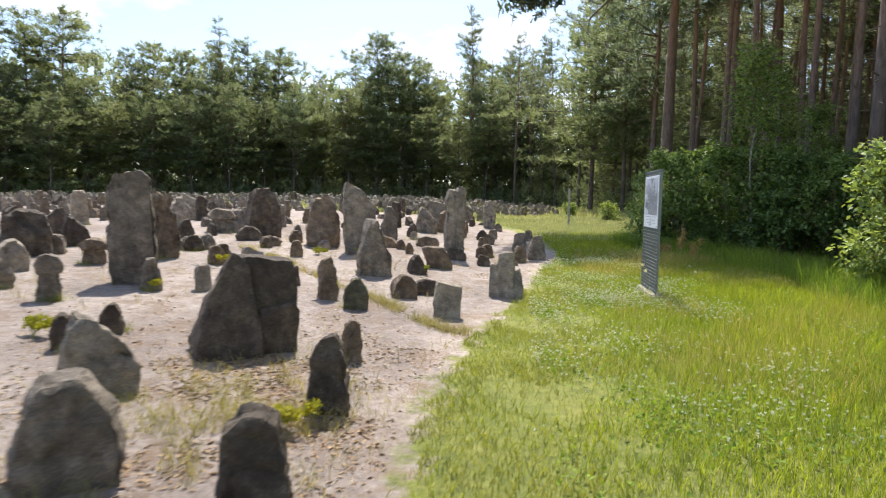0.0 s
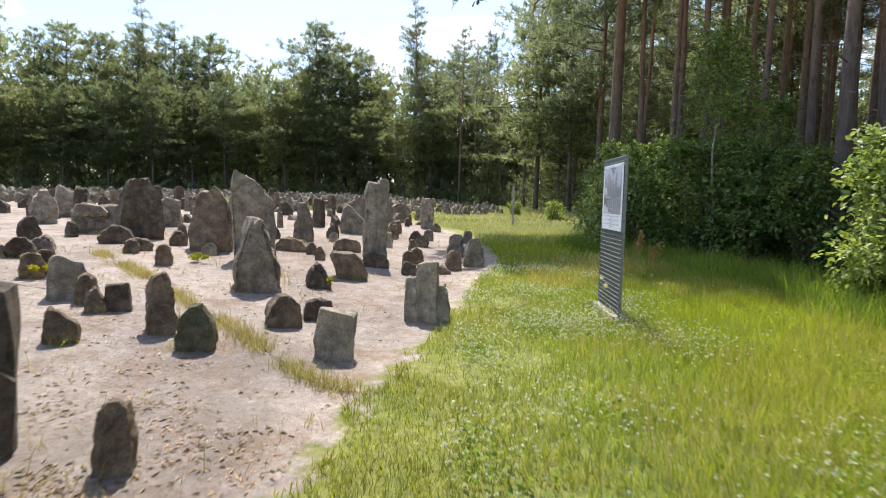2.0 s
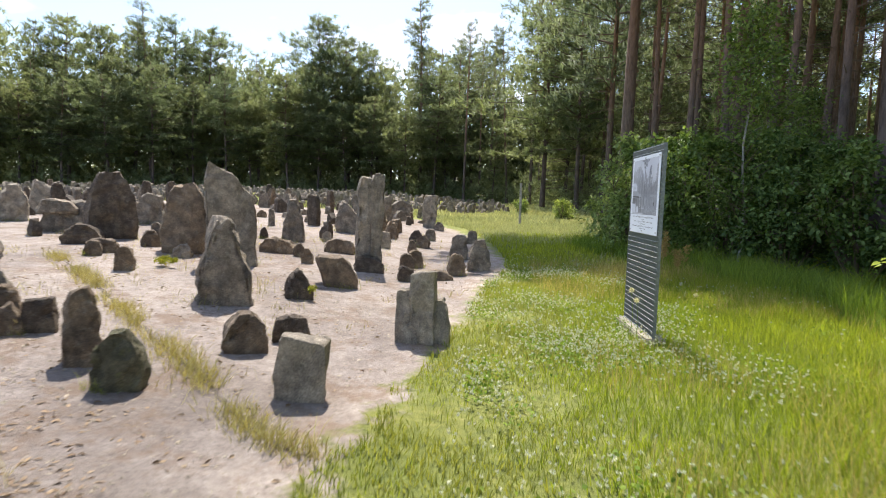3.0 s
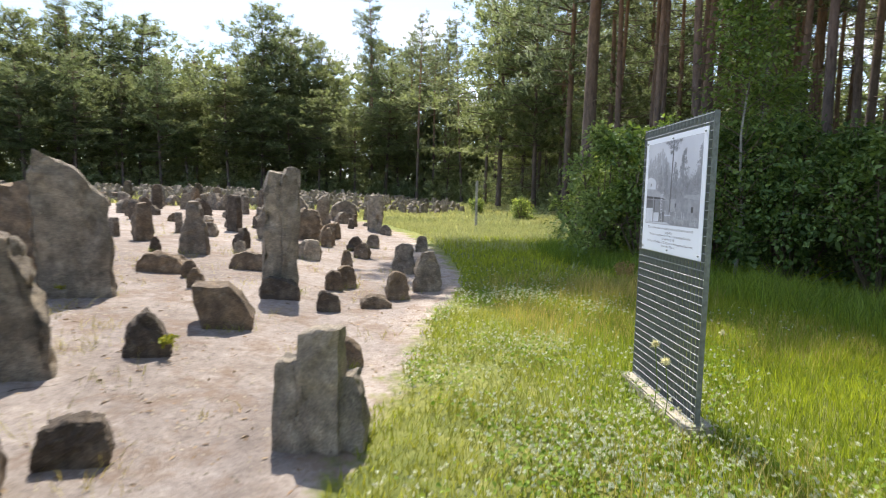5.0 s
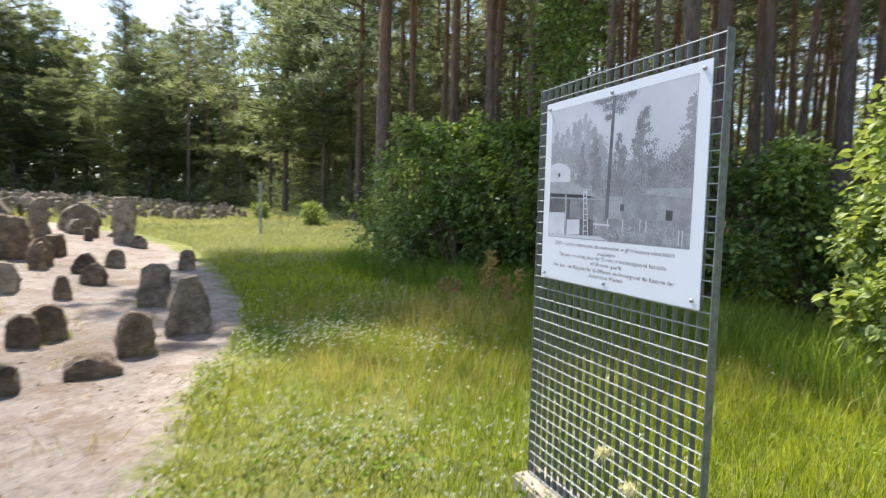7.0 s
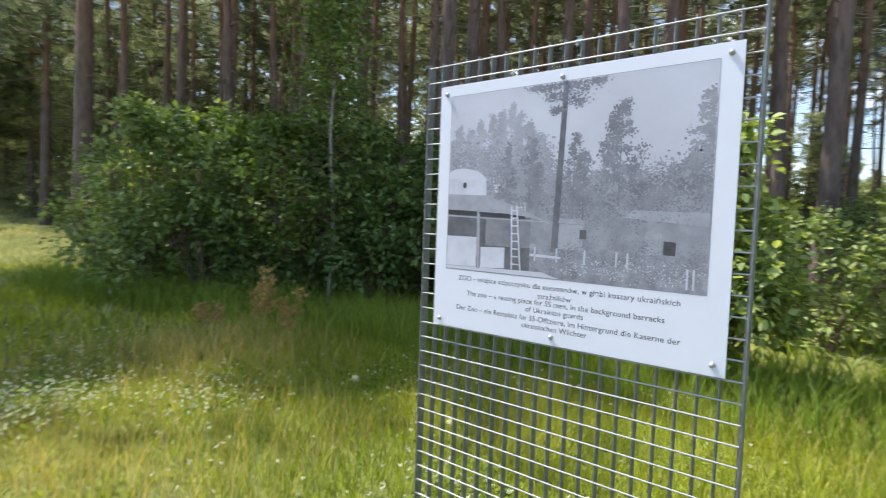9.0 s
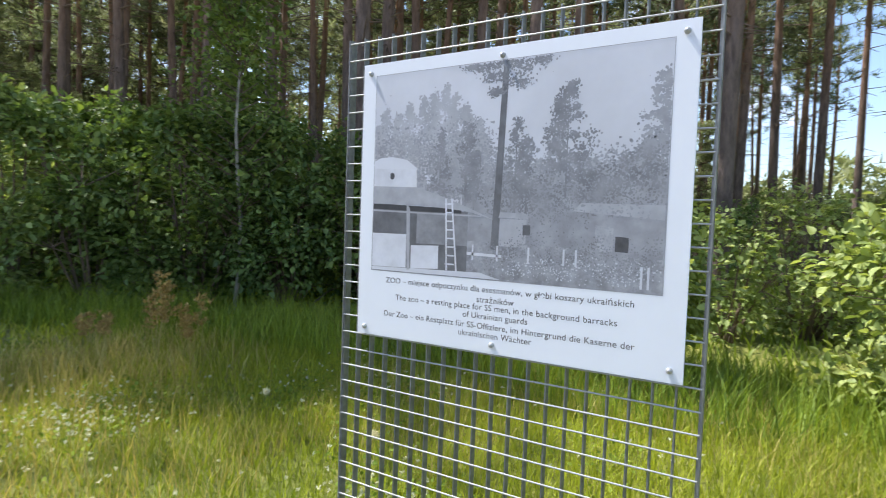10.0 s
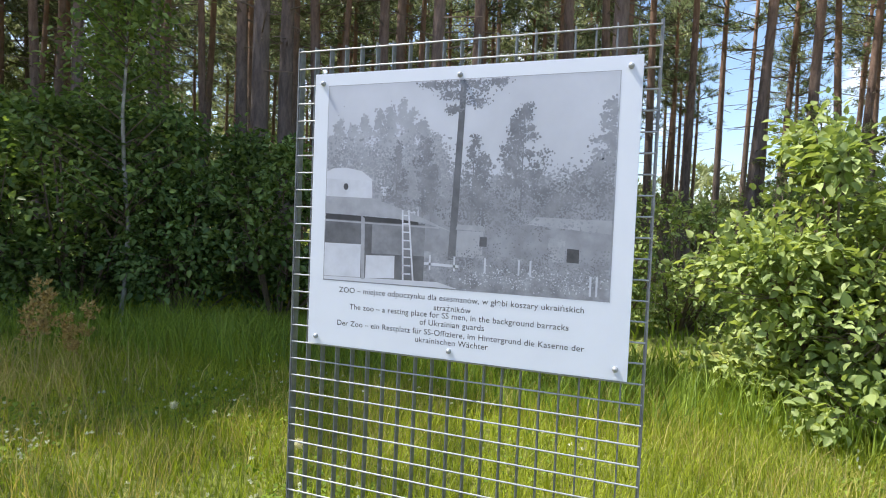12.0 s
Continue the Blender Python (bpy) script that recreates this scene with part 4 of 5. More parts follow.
young_tree(5.35, 14.25, 4.9, 91)
young_tree(6.3, 15.4, 4.7, 92)
young_tree(8.6, 18.2, 4.0, 93)


# ---- the information sign ----
SX, Y0, Y1, Z0, Z1 = 1.97, 8.565, 9.56, 0.12, 1.985
BX, BY, BZ, BW, BH = 1.955, 9.5, 1.117, 0.9, 0.785


def sign():
    top = tagged(new("information_sign"), "galvanised grating sign carrying a white photo board on concrete footing", "sign")
    part("footing", box_bm(SX + 0.01, (Y0 + Y1) / 2, 0.075, 0.2, 1.06, 0.13, 0.012), CONCRETE, top, "low rough concrete strip")
    n = 20
    pitch = (Y1 - Y0) / n
    bar = None
    for k in range(n + 1):
        if bar is None:
            bar = part("upright_bar", box_bm(0, 0, (Z0 + Z1) / 2, 0.021, 0.0035, Z1 - Z0), STEEL_DARK, top, "flat grey steel bar")
        else:
            b = bar.copy()
            scene.collection.objects.link(b)
            bar_ob = b
            bar_ob.location = (0, 0, 0)
        (bar if k == 0 else bar_ob).location = (SX, Y0 + pitch * k, 0)
    rod = None
    z, rows = Z1 - 0.012, 0
    while z > Z0 + 0.01:
        if rod is None:
            bm = bmesh.new()
            bmesh.ops.create_cone(bm, cap_ends=True, segments=8, radius1=0.0023, radius2=0.0023, depth=Y1 - Y0 + 0.006, matrix=Matrix.Rotation(radians(90), 4, "X"))
            rod = part("cross_rod", bm, STEEL, top, "thin bright galvanised rod")
            r = rod
        else:
            r = rod.copy()
            scene.collection.objects.link(r)
        r.location = (SX - 0.0115, (Y0 + Y1) / 2, z)
        z -= 0.0506
    for y in (Y0 - 0.004, Y1 + 0.004):
        part("edge_band", box_bm(SX + 0.002, y, (Z0 + Z1) / 2, 0.032, 0.004, Z1 - Z0), STEEL_DARK, top, "vertical steel edge band")
    board = part("board", box_bm(BX - 0.004, BY - BW / 2, BZ + BH / 2, 0.005, BW, BH, 0.001), BOARD, top, "white enamelled board")
    face = BX - 0.0065

    def flat(name, pts, mat, off, label=""):
        """A printed patch on the board: outline in board widths and heights in metres."""
        vs = [(face - off * 0.08, BY - u, BZ + v) for u, v in pts]
        return from_lists(name, vs, [tuple(range(len(vs)))], mat, board, label)

    L, R, B, T = 0.046, 0.85, 0.19, 0.75
    flat("photograph", [(L, B), (R, B), (R, T), (L, T)], PRINT["sky"], 0.0006, "grey printed photograph of sheds among trees")
    for u0, v0, u1, v1 in ((L, T - 0.0012, R, T), (L, B, R, B + 0.0012), (L, B, L + 0.0012, T), (R - 0.0012, B, R, T)):
        flat("photograph_border", [(u0, v0), (u1, v0), (u1, v1), (u0, v1)], PRINT["line"], 0.006)
    rng = random.Random(3)

    def speck(vs, fs, u, v, size, off):
        """One ragged dot of printed foliage, kept inside the picture."""
        if not (L + size < u < R - size and B + size < v < T - size):
            return
        a, k = rng.uniform(0, 6.28), len(vs)
        for w in range(5):
            ss = size * rng.uniform(0.35, 1.0)
            vs.append((face - off * 0.08 - 3e-7 * (len(fs) % 61), BY - u - ss * math.cos(a + w * 1.2566), BZ + v + ss * math.sin(a + w * 1.2566)))
        fs.append((k, k + 1, k + 2, k + 3, k + 4))

    def foliage(spots, mat, off, size, each):
        """Printed leaf masses: soft clouds of specks."""
        vs, fs = [], []
        for cu, cv, ru, rv in spots:
            for _ in range(each):
                speck(vs, fs, cu + rng.gauss(0, 0.5) * ru, cv + rng.gauss(0, 0.5) * rv, size * rng.uniform(0.4, 1.2), off)
        tagged(from_lists("photograph_foliage", vs, fs, mat, board), kind="stuff")

    def small_tree(u0, v0, v1, wide, mat, off, boughs, each, size=0.0045, first=0.2):
        """A printed tree: a thin trunk and boughs of specks that shorten towards its top."""
        vs = [(face - off * 0.08, BY - u, BZ + v) for u, v in ((u0 - 0.0024, v0), (u0 + 0.0024, v0), (u0 + 0.0008, v1), (u0 - 0.0008, v1))]
        fs = [(0, 1, 2, 3)]
        for k in range(boughs):
            q = first + (1 - first) * (k + rng.random()) / boughs
            reach = wide * (1.06 - q) ** 0.65 * rng.uniform(0.25, 1.0) * rng.choice((-1, 1))
            for _ in range(each):
                m = rng.random() ** 0.7
                speck(vs, fs, u0 + reach * m + rng.gauss(0, 0.005), v0 + (v1 - v0) * q + 0.12 * abs(reach) * m + rng.gauss(0, 0.006), size * rng.uniform(0.35, 1.2), off)
        tagged(from_lists("photograph_tree", vs, fs, mat, board), kind="stuff")

    # hazy sky, far woods
    flat("photograph_skyline", [(L, 0.4), (R, 0.4)] + [(R - (R - L) * q / 30, 0.47 + 0.03 * math.sin(q * 1.3) + 0.018 * math.sin(q * 3.7)) for q in range(31)], PRINT["haze"], 0.0012)
    flat("photograph_ground", [(L, B), (R, B), (R, 0.3), (0.5, 0.33), (L, 0.33)], PRINT["soil"], 0.0014)
    flat("photograph_thicket", [(0.34, 0.29), (R, 0.28), (R, 0.46), (0.78, 0.44), (0.7, 0.455), (0.6, 0.43), (0.5, 0.45), (0.42, 0.43), (0.34, 0.44)], PRINT["far"], 0.0016)
    for u, top, wide in ((0.055, 0.6, 0.05), (0.085, 0.645, 0.055), (0.13, 0.63, 0.06), (0.165, 0.655, 0.06), (0.215, 0.67, 0.06), (0.245, 0.68, 0.05), (0.28, 0.695, 0.06), (0.31, 0.67, 0.05), (0.345, 0.64, 0.06), (0.38, 0.6, 0.06), (0.4, 0.56, 0.05)):
        small_tree(u, 0.42, top, wide, PRINT["haze"], 0.002, 34, 34, 0.005)
    foliage([(0.06 + 0.036 * k, 0.5 + 0.025 * math.sin(k * 1.7), 0.05, 0.09) for k in range(11)], PRINT["far"], 0.0022, 0.005, 230)
    foliage([(0.26 + 0.03 * k, 0.45 + 0.02 * math.sin(k * 2.1), 0.05, 0.06) for k in range(20)], PRINT["far"], 0.0023, 0.005, 230)
    for u, top, wide in ((0.27, 0.58, 0.05), (0.35, 0.6, 0.07), (0.375, 0.52, 0.05), (0.49, 0.6, 0.05), (0.52, 0.55, 0.06)):
        small_tree(u, 0.36, top, wide, PRINT["grove"], 0.0026, 26, 30, 0.0042)
    small_tree(0.62, 0.36, 0.672, 0.11, PRINT["grove"], 0.0028, 34, 60, 0.0045, 0.25)
    small_tree(0.6, 0.36, 0.56, 0.08, PRINT["far"], 0.0026, 20, 40, 0.005)
    for u, top, wide in ((0.835, 0.68, 0.09), (0.845, 0.6, 0.1), (0.8, 0.52, 0.08), (0.76, 0.49, 0.07), (0.72, 0.46, 0.06)):
        small_tree(u, 0.37, top, wide, PRINT["far"], 0.0028, 26, 60, 0.005)
    foliage([(0.79, 0.47, 0.08, 0.05), (0.83, 0.45, 0.06, 0.09), (0.73, 0.44, 0.07, 0.04)], PRINT["grove"], 0.003, 0.0045, 420)
    foliage([(0.45 + 0.04 * k, 0.4 + 0.02 * math.sin(k * 2.6), 0.06, 0.06) for k in range(8)], PRINT["grove"], 0.003, 0.0042, 200)
    # the great pine: trunk leaving the picture, boughs at its top
    flat("photograph_tree_trunk", [(0.428, 0.27), (0.449, 0.27), (0.463, T - 0.003), (0.447, T - 0.003)], PRINT["mid"], 0.0036)
    foliage([(0.4, 0.735, 0.05, 0.014), (0.36, 0.74, 0.03, 0.01), (0.425, 0.71, 0.04, 0.014), (0.5, 0.728, 0.05, 0.02), (0.55, 0.738, 0.03, 0.012), (0.49, 0.69, 0.035, 0.016), (0.43, 0.67, 0.022, 0.012), (0.46, 0.74, 0.06, 0.012)], PRINT["grove"], 0.0038, 0.0042, 170)
    # long barrack and small hut behind
    flat("photograph_barrack_roof", [(0.64, 0.372), (0.66, 0.392), (0.846, 0.388), (0.846, 0.355)], PRINT["haze"], 0.0034)
    flat("photograph_barrack_wall", [(0.68, 0.275), (0.846, 0.268), (0.846, 0.352), (0.68, 0.362)], PRINT["far"], 0.0034)
    flat("photograph_barrack_panel", [(0.695, 0.28), (0.737, 0.278), (0.737, 0.338), (0.695, 0.34)], PRINT["roof"], 0.0036)
    flat("photograph_barrack_window", [(0.742, 0.281), (0.772, 0.28), (0.772, 0.314), (0.742, 0.316)], PRINT["dark"], 0.0048)
    flat("photograph_hut_roof", [(0.448, 0.352), (0.53, 0.35), (0.522, 0.364), (0.452, 0.366)], PRINT["roof"], 0.0038)
    flat("photograph_hut_wall", [(0.452, 0.28), (0.524, 0.278), (0.524, 0.348), (0.452, 0.35)], PRINT["haze"], 0.0036)
    flat("photograph_hut_window", [(0.515, 0.31), (0.535, 0.31), (0.535, 0.335), (0.515, 0.335)], PRINT["mid"], 0.0048)
    foliage([(0.56 + 0.035 * k, 0.3 + 0.03 * (k % 3), 0.05, 0.06) for k in range(8)], PRINT["far"], 0.004, 0.0042, 110)
    foliage([(0.42 + 0.05 * k, 0.235 + 0.012 * (k % 3), 0.06, 0.03) for k in range(9)], PRINT["far"], 0.0039, 0.004, 190)
    foliage([(0.44 + 0.05 * k, 0.245 + 0.02 * (k % 3), 0.05, 0.04) for k in range(9)], PRINT["grove"], 0.0042, 0.0032, 110)
    foliage([(0.5 + 0.06 * k, 0.22 + 0.02 * (k % 2), 0.06, 0.02) for k in range(6)], PRINT["cloud"], 0.0043, 0.0028, 60)
    # the timber pavilion with its lantern
    flat("photograph_shed_wall", [(L + 0.002, 0.2), (0.36, 0.206), (0.36, 0.364), (L + 0.002, 0.372)], PRINT["mid"], 0.0044)
    flat("photograph_shed_wall", [(0.2, 0.275), (0.36, 0.275), (0.36, 0.36), (0.2, 0.36)], PRINT["grove"], 0.0046)
    flat("photograph_shed_panel", [(L + 0.002, 0.203), (0.167, 0.205), (0.166, 0.299), (L + 0.002, 0.299)], PRINT["wall"], 0.0046)
    flat("photograph_shed_panel", [(0.183, 0.204), (0.273, 0.209), (0.272, 0.272), (0.183, 0.269)], PRINT["wall"], 0.0048)
    flat("photograph_roof_edge", [(L + 0.002, 0.369), (0.34, 0.36), (0.34, 0.372), (L + 0.002, 0.385)], PRINT["shade"], 0.0048)
    flat("photograph_roof", [(L + 0.002, 0.384), (0.24, 0.378), (0.36, 0.366), (0.435, 0.346), (0.356, 0.378), (0.28, 0.405), (0.2, 0.43), (L + 0.002, 0.434)], PRINT["roof"], 0.005)
    flat("photograph_gutter", [(L + 0.002, 0.362), (0.4, 0.352), (0.4, 0.356), (L + 0.002, 0.367)], PRINT["roof"], 0.0052)
    flat("photograph_dovecote", [(L + 0.002, 0.434), (0.197, 0.43), (0.194, 0.481), (L + 0.002, 0.487)], PRINT["wall"], 0.005)
    flat("photograph_dovecote_roof", [(L + 0.002, 0.485), (0.2, 0.479), (0.161, 0.507), (0.11, 0.516), (0.07, 0.514), (L + 0.002, 0.505)], PRINT["cloud"], 0.0052)
    flat("photograph_hole", [(0.112 + 0.008 * math.cos(k * 0.785), 0.462 + 0.01 * math.sin(k * 0.785)) for k in range(8)], PRINT["dark"], 0.0054)
    flat("photograph_post", [(0.17, 0.2), (0.18, 0.2), (0.176, 0.372), (0.164, 0.385)], PRINT["roof"], 0.0054)
    for k in range(2):
        flat("photograph_ladder_rail", [(0.297 + 0.03 * k, 0.207), (0.302 + 0.03 * k, 0.207), (0.294 + 0.018 * k, 0.4), (0.289 + 0.018 * k, 0.4)], PRINT["wall"], 0.0054)
    for k in range(8):
        flat("photograph_ladder_rung", [(0.295, 0.222 + 0.023 * k), (0.322 - 0.001 * k, 0.222 + 0.023 * k), (0.322 - 0.001 * k, 0.226 + 0.023 * k), (0.295, 0.226 + 0.023 * k)], PRINT["wall"], 0.0054)
    flat("photograph_terrace", [(L + 0.002, 0.193), (0.46, 0.193), (0.4, 0.208), (L + 0.002, 0.202)], PRINT["cloud"], 0.0052)
    flat("photograph_bench", [(0.36, 0.252), (0.46, 0.25), (0.46, 0.257), (0.36, 0.26)], PRINT["cloud"], 0.0052)
    for u in (0.375, 0.445, 0.53, 0.62, 0.65, 0.8, 0.815):
        flat("photograph_stake", [(u, 0.2 + 0.04 * (u < 0.7)), (u + 0.005, 0.2 + 0.04 * (u < 0.7)), (u + 0.005, 0.25 + 0.03 * (u < 0.7)), (u, 0.25 + 0.03 * (u < 0.7))], PRINT["cloud"], 0.0052)

    lines = (("ZOO – miejsce odpoczynku dla esesmanów, w głębi koszary ukraińskich", 0.158), ("strażników", 0.131),
             ("The zoo – a resting place for SS men, in the background barracks", 0.111), ("of Ukrainian guards", 0.088),
             ("Der Zoo – ein Restplatz für SS-Offiziere, im Hintergrund die Kaserne der", 0.062), ("ukrainischen Wächter", 0.039))
    size = None
    for words, v in lines:
        cu = bpy.data.curves.new("lettering", "FONT")
        cu.body, cu.align_x, cu.size, cu.space_character = words, "CENTER", 1.0, 1.05
        tmp = new("lettering", cu)
        me = bpy.data.meshes.new_from_object(tmp.evaluated_get(bpy.context.evaluated_depsgraph_get()))
        bpy.data.objects.remove(tmp)
        if size is None:
            xs = [q.co.x for q in me.vertices]
            size = 0.69 / (max(xs) - min(xs))
        m = Matrix(((0, 0, -1, face - 0.0002), (-1, 0, 0, BY - 0.446), (0, 1, 0, BZ + v), (0, 0, 0, 1))) @ Matrix.Scale(size, 4)
        me.transform(m)
        me.materials.clear()
        me.materials.append(INK)
        ob = new("lettering", me)
        ob.parent = board
    for u, v in ((0.028, 0.757), (0.443, 0.761), (0.872, 0.759), (0.028, 0.023), (0.442, 0.024), (0.871, 0.028)):
        bm = bmesh.new()
        bmesh.ops.create_uvsphere(bm, u_segments=10, v_segments=6, radius=0.0075, matrix=Matrix.Translation((face - 0.001, BY - u, BZ + v)) @ Matrix.Diagonal((1.3, 1, 1, 1)))
        part("screw", bm, STEEL, board, "domed steel screw head", True)


sign()

# ---- marker post in the meadow ----
post = tagged(new("marker_post"), "slim weathered grey post standing in the meadow", "post")
post.matrix_world = pose(2.05, 25.5, ground_z(2.05, 25.5))
part("shaft", box_bm(0, 0, 0.75, 0.09, 0.07, 1.9, 0.008), POST, post)
part("cap", box_bm(0, 0, 1.71, 0.1, 0.08, 0.03, 0.004), POST, post)


# ---- grass, flowers, weeds ----
def blades(name, x, y, height, width, material, label, lean=0.35, seed=1):
    """Bent blades of grass at the given spots."""
    rng = np.random.default_rng(seed)
    n = len(x)
    a = rng.uniform(0, 2 * np.pi, n)
    b = rng.uniform(0, 2 * np.pi, n)
    h = height * rng.uniform(0.5, 1.25, n)
    base = np.stack([x, y, lie(x, y) - 0.01], -1)
    s = np.stack([np.cos(a), np.sin(a), np.zeros(n)], -1) * (width * 0.5)[:, None]
    bend = np.stack([np.cos(b), np.sin(b), np.zeros(n)], -1) * (h * lean * rng.uniform(0.2, 1.6, n))[:, None]
    up = np.array([0, 0, 1.0])
    mid = base + up * (h * 0.6)[:, None] + bend * 0.35
    tip = base + up * (h * 0.97)[:, None] + bend
    v = np.stack([base - s, base + s, mid + s * 0.75, mid - s * 0.75, tip], 1).reshape(-1, 3)
    k = np.arange(n)[:, None] * 5
    t = np.concatenate([k + np.array([0, 1, 2]), k + np.array([0, 2, 3]), k + np.array([3, 2, 4])], 0)
    return tagged(new(name, arrays_mesh(name, v, t, material)), label, "grass", kind="stuff")


def value_noise(x, y, f, seed):
    return 0.5 + 0.25 * (np.sin(f * x + seed) * np.cos(f * 1.1 * y - seed) + np.sin(f * 2.3 * y + 2 * seed + 1.5 * np.sin(f * x)) * np.cos(f * 1.9 * x))


def meadow():
    rng = np.random.default_rng(21)

    def ring(n, x0, x1, y0, y1, over=0.03):
        x, y = rng.uniform(x0, x1, n), rng.uniform(y0, y1, n)
        edge = edge_x(y) + 0.22 * (value_noise(x, y, 5.0, 1.0) - 0.5) + over
        ok = x > edge
        return x[ok], y[ok]

    # close turf
    x, y = ring(235000, -1.2, 7.5, -1.5, 13.6)
    keep = rng.random(len(x)) < np.clip((y + 1.5) / 2.4, 0.05, 1) * np.clip((7.5 - x) / 2.0, 0.1, 1)
    x, y = x[keep], y[keep]
    side = np.clip((x - edge_x(y) - 0.9) / 2.2, 0, 1)
    bare = value_noise(x, y, 2.2, 4.0) < 0.38
    worn = (side < 0.25) & bare & (rng.random(len(x)) < 0.74)
    x, y, side = x[~worn], y[~worn], side[~worn]
    h = 0.05 + 0.09 * side + 0.04 * value_noise(x, y, 3.0, 2.0)
    path = side + 0.5 * (value_noise(x, y, 1.6, 6.5) - 0.5) + rng.normal(0, 0.12, len(x)) < 0.12
    blades("meadow_grass", x[~path], y[~path], h[~path], np.full((~path).sum(), 0.0065), GRASS, "sunlit yellow-green meadow grass with clover", 0.5, 2)
    blades("trodden_grass", x[path], y[path], h[path], np.full(path.sum(), 0.0075), PATH_GRASS, "yellowed short grass of the trodden path", 0.7, 12)
    # further turf, coarser
    x, y = ring(66000, -2, 9.5, 13.5, 34)
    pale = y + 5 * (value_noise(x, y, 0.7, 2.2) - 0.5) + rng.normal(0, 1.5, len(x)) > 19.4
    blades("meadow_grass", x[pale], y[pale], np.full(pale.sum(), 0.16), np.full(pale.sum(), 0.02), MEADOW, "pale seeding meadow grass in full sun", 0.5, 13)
    x, y = x[~pale], y[~pale]
    blades("meadow_grass", x, y, 0.1 + 0.1 * value_noise(x, y, 1.5, 3.0), np.full(len(x), 0.02), GRASS, "further meadow grass, partly in tree shade", 0.5, 3)
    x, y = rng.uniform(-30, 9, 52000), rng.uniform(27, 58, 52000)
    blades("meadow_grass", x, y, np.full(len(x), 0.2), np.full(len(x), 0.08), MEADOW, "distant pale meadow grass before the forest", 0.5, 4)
    # long grass along the shrubs
    x, y = rng.uniform(2.6, 8.5, 60000), rng.uniform(1.0, 18.5, 60000)
    line = np.interp(y, (0, 4, 7.5, 9, 11, 13, 16, 19), (5.0, 4.9, 4.9, 4.6, 4.6, 4.3, 3.0, 2.6))
    ok = (x > line + 0.5 * (value_noise(x, y, 2.0, 5.0) - 0.5)) & (x < line + 1.7)
    x, y = x[ok], y[ok]
    blades("long_grass", x, y, 0.3 + 0.25 * value_noise(x, y, 2.5, 6.0), np.full(len(x), 0.009), TALL_GRASS, "long uncut grass before the shrubs", 0.5, 5)
    # forest floor
    x, y = rng.uniform(7, 30, 30000), rng.uniform(-5, 30, 30000)
    blades("forest_grass", x, y, np.full(len(x), 0.25), np.full(len(x), 0.03), TALL_GRASS, "sparse grass on the forest floor", 0.5, 6)
    # dry tufts: in the joint of the field, round stones, along the rim
    jx = np.interp(np.linspace(0, 1, 5000) + rng.normal(0, 0.01, 5000), (0, 0.1, 0.25, 0.45, 0.7, 1), (-0.6, -1.05, -1.74, -2.85, -4.11, -5.71))
    jy = np.interp(jx, (-5.71, -4.11, -2.85, -1.74, -1.05, -0.6), (10.75, 9.33, 8.09, 7.08, 6.35, 6.1))
    jx, jy = jx + rng.normal(0, 0.07, len(jx)), jy + rng.normal(0, 0.07, len(jx))
    ok = value_noise(jx, jy, 2.6, 7.0) > 0.36
    cx, cy = rng.uniform(-9, 0.3, 260), rng.uniform(2, 20, 260)
    inside = cx < edge_x(cy) - 0.2
    cx, cy = cx[inside], cy[inside]
    k = rng.integers(0, len(cx), 4200)
    tx, ty = cx[k] + rng.normal(0, 0.11, 4200), cy[k] + rng.normal(0, 0.11, 4200)
    wx, wy = rng.normal(-1.75, 0.45, 3800), rng.normal(3.2, 0.6, 3800)
    wo = value_noise(wx, wy, 4.0, 8.0) > 0.42
    X, Y = np.concatenate([jx[ok], tx, wx[wo]]), np.concatenate([jy[ok], ty, wy[wo]])
    blades("dry_grass", X, Y, 0.06 + 0.09 * rng.random(len(X)), np.full(len(X), 0.006), DRY_GRASS, "straw-coloured dry grass in cracks of the field", 0.8, 7)
    # tufts at the feet of the stones
    X, Y = [], []
    for fx, fy, size in FEET:
        n = int(30 * rng.random())
        a0 = rng.uniform(0, 6.28)
        ang = a0 + rng.normal(0, 0.6, n)
        rr = 0.5 * size * rng.uniform(0.8, 1.25, n)
        X += list(fx + np.cos(ang) * rr)
        Y += list(fy + np.sin(ang) * rr)
    X, Y = np.array(X), np.array(Y)
    X, Y = np.repeat(X, 3) + rng.normal(0, 0.025, 3 * len(X)), np.repeat(Y, 3) + rng.normal(0, 0.025, 3 * len(Y))
    blades("stone_foot_grass", X, Y, 0.05 + 0.08 * rng.random(len(X)), np.full(len(X), 0.005), PATH_GRASS, "sparse yellowish grass at the feet of the stones", 0.7, 17)
    # tawny seed grass mixed into the meadow
    x, y = ring(22000, 1.2, 6.0, 1, 14)
    ok = value_noise(x, y, 0.9, 9.0) > 0.5
    blades("seed_grass", x[ok], y[ok], np.full(ok.sum(), 0.25), np.full(ok.sum(), 0.0035), DRY_GRASS, "thin tawny seed stalks among the grass", 0.45, 8)
    x, y = rng.normal(3.0, 0.55, 1100), rng.normal(12.9, 0.6, 1100)
    ok = value_noise(x, y, 3.0, 5.5) > 0.4
    blades("tawny_grass", x[ok], y[ok], np.full(ok.sum(), 0.34), np.full(ok.sum(), 0.006), DRY_GRASS, "tawny withering grass before the shrubs", 0.5, 9)
    # clover leaves and heads
    x, y = ring(60000, 0.2, 4.5, 1.0, 14.5)
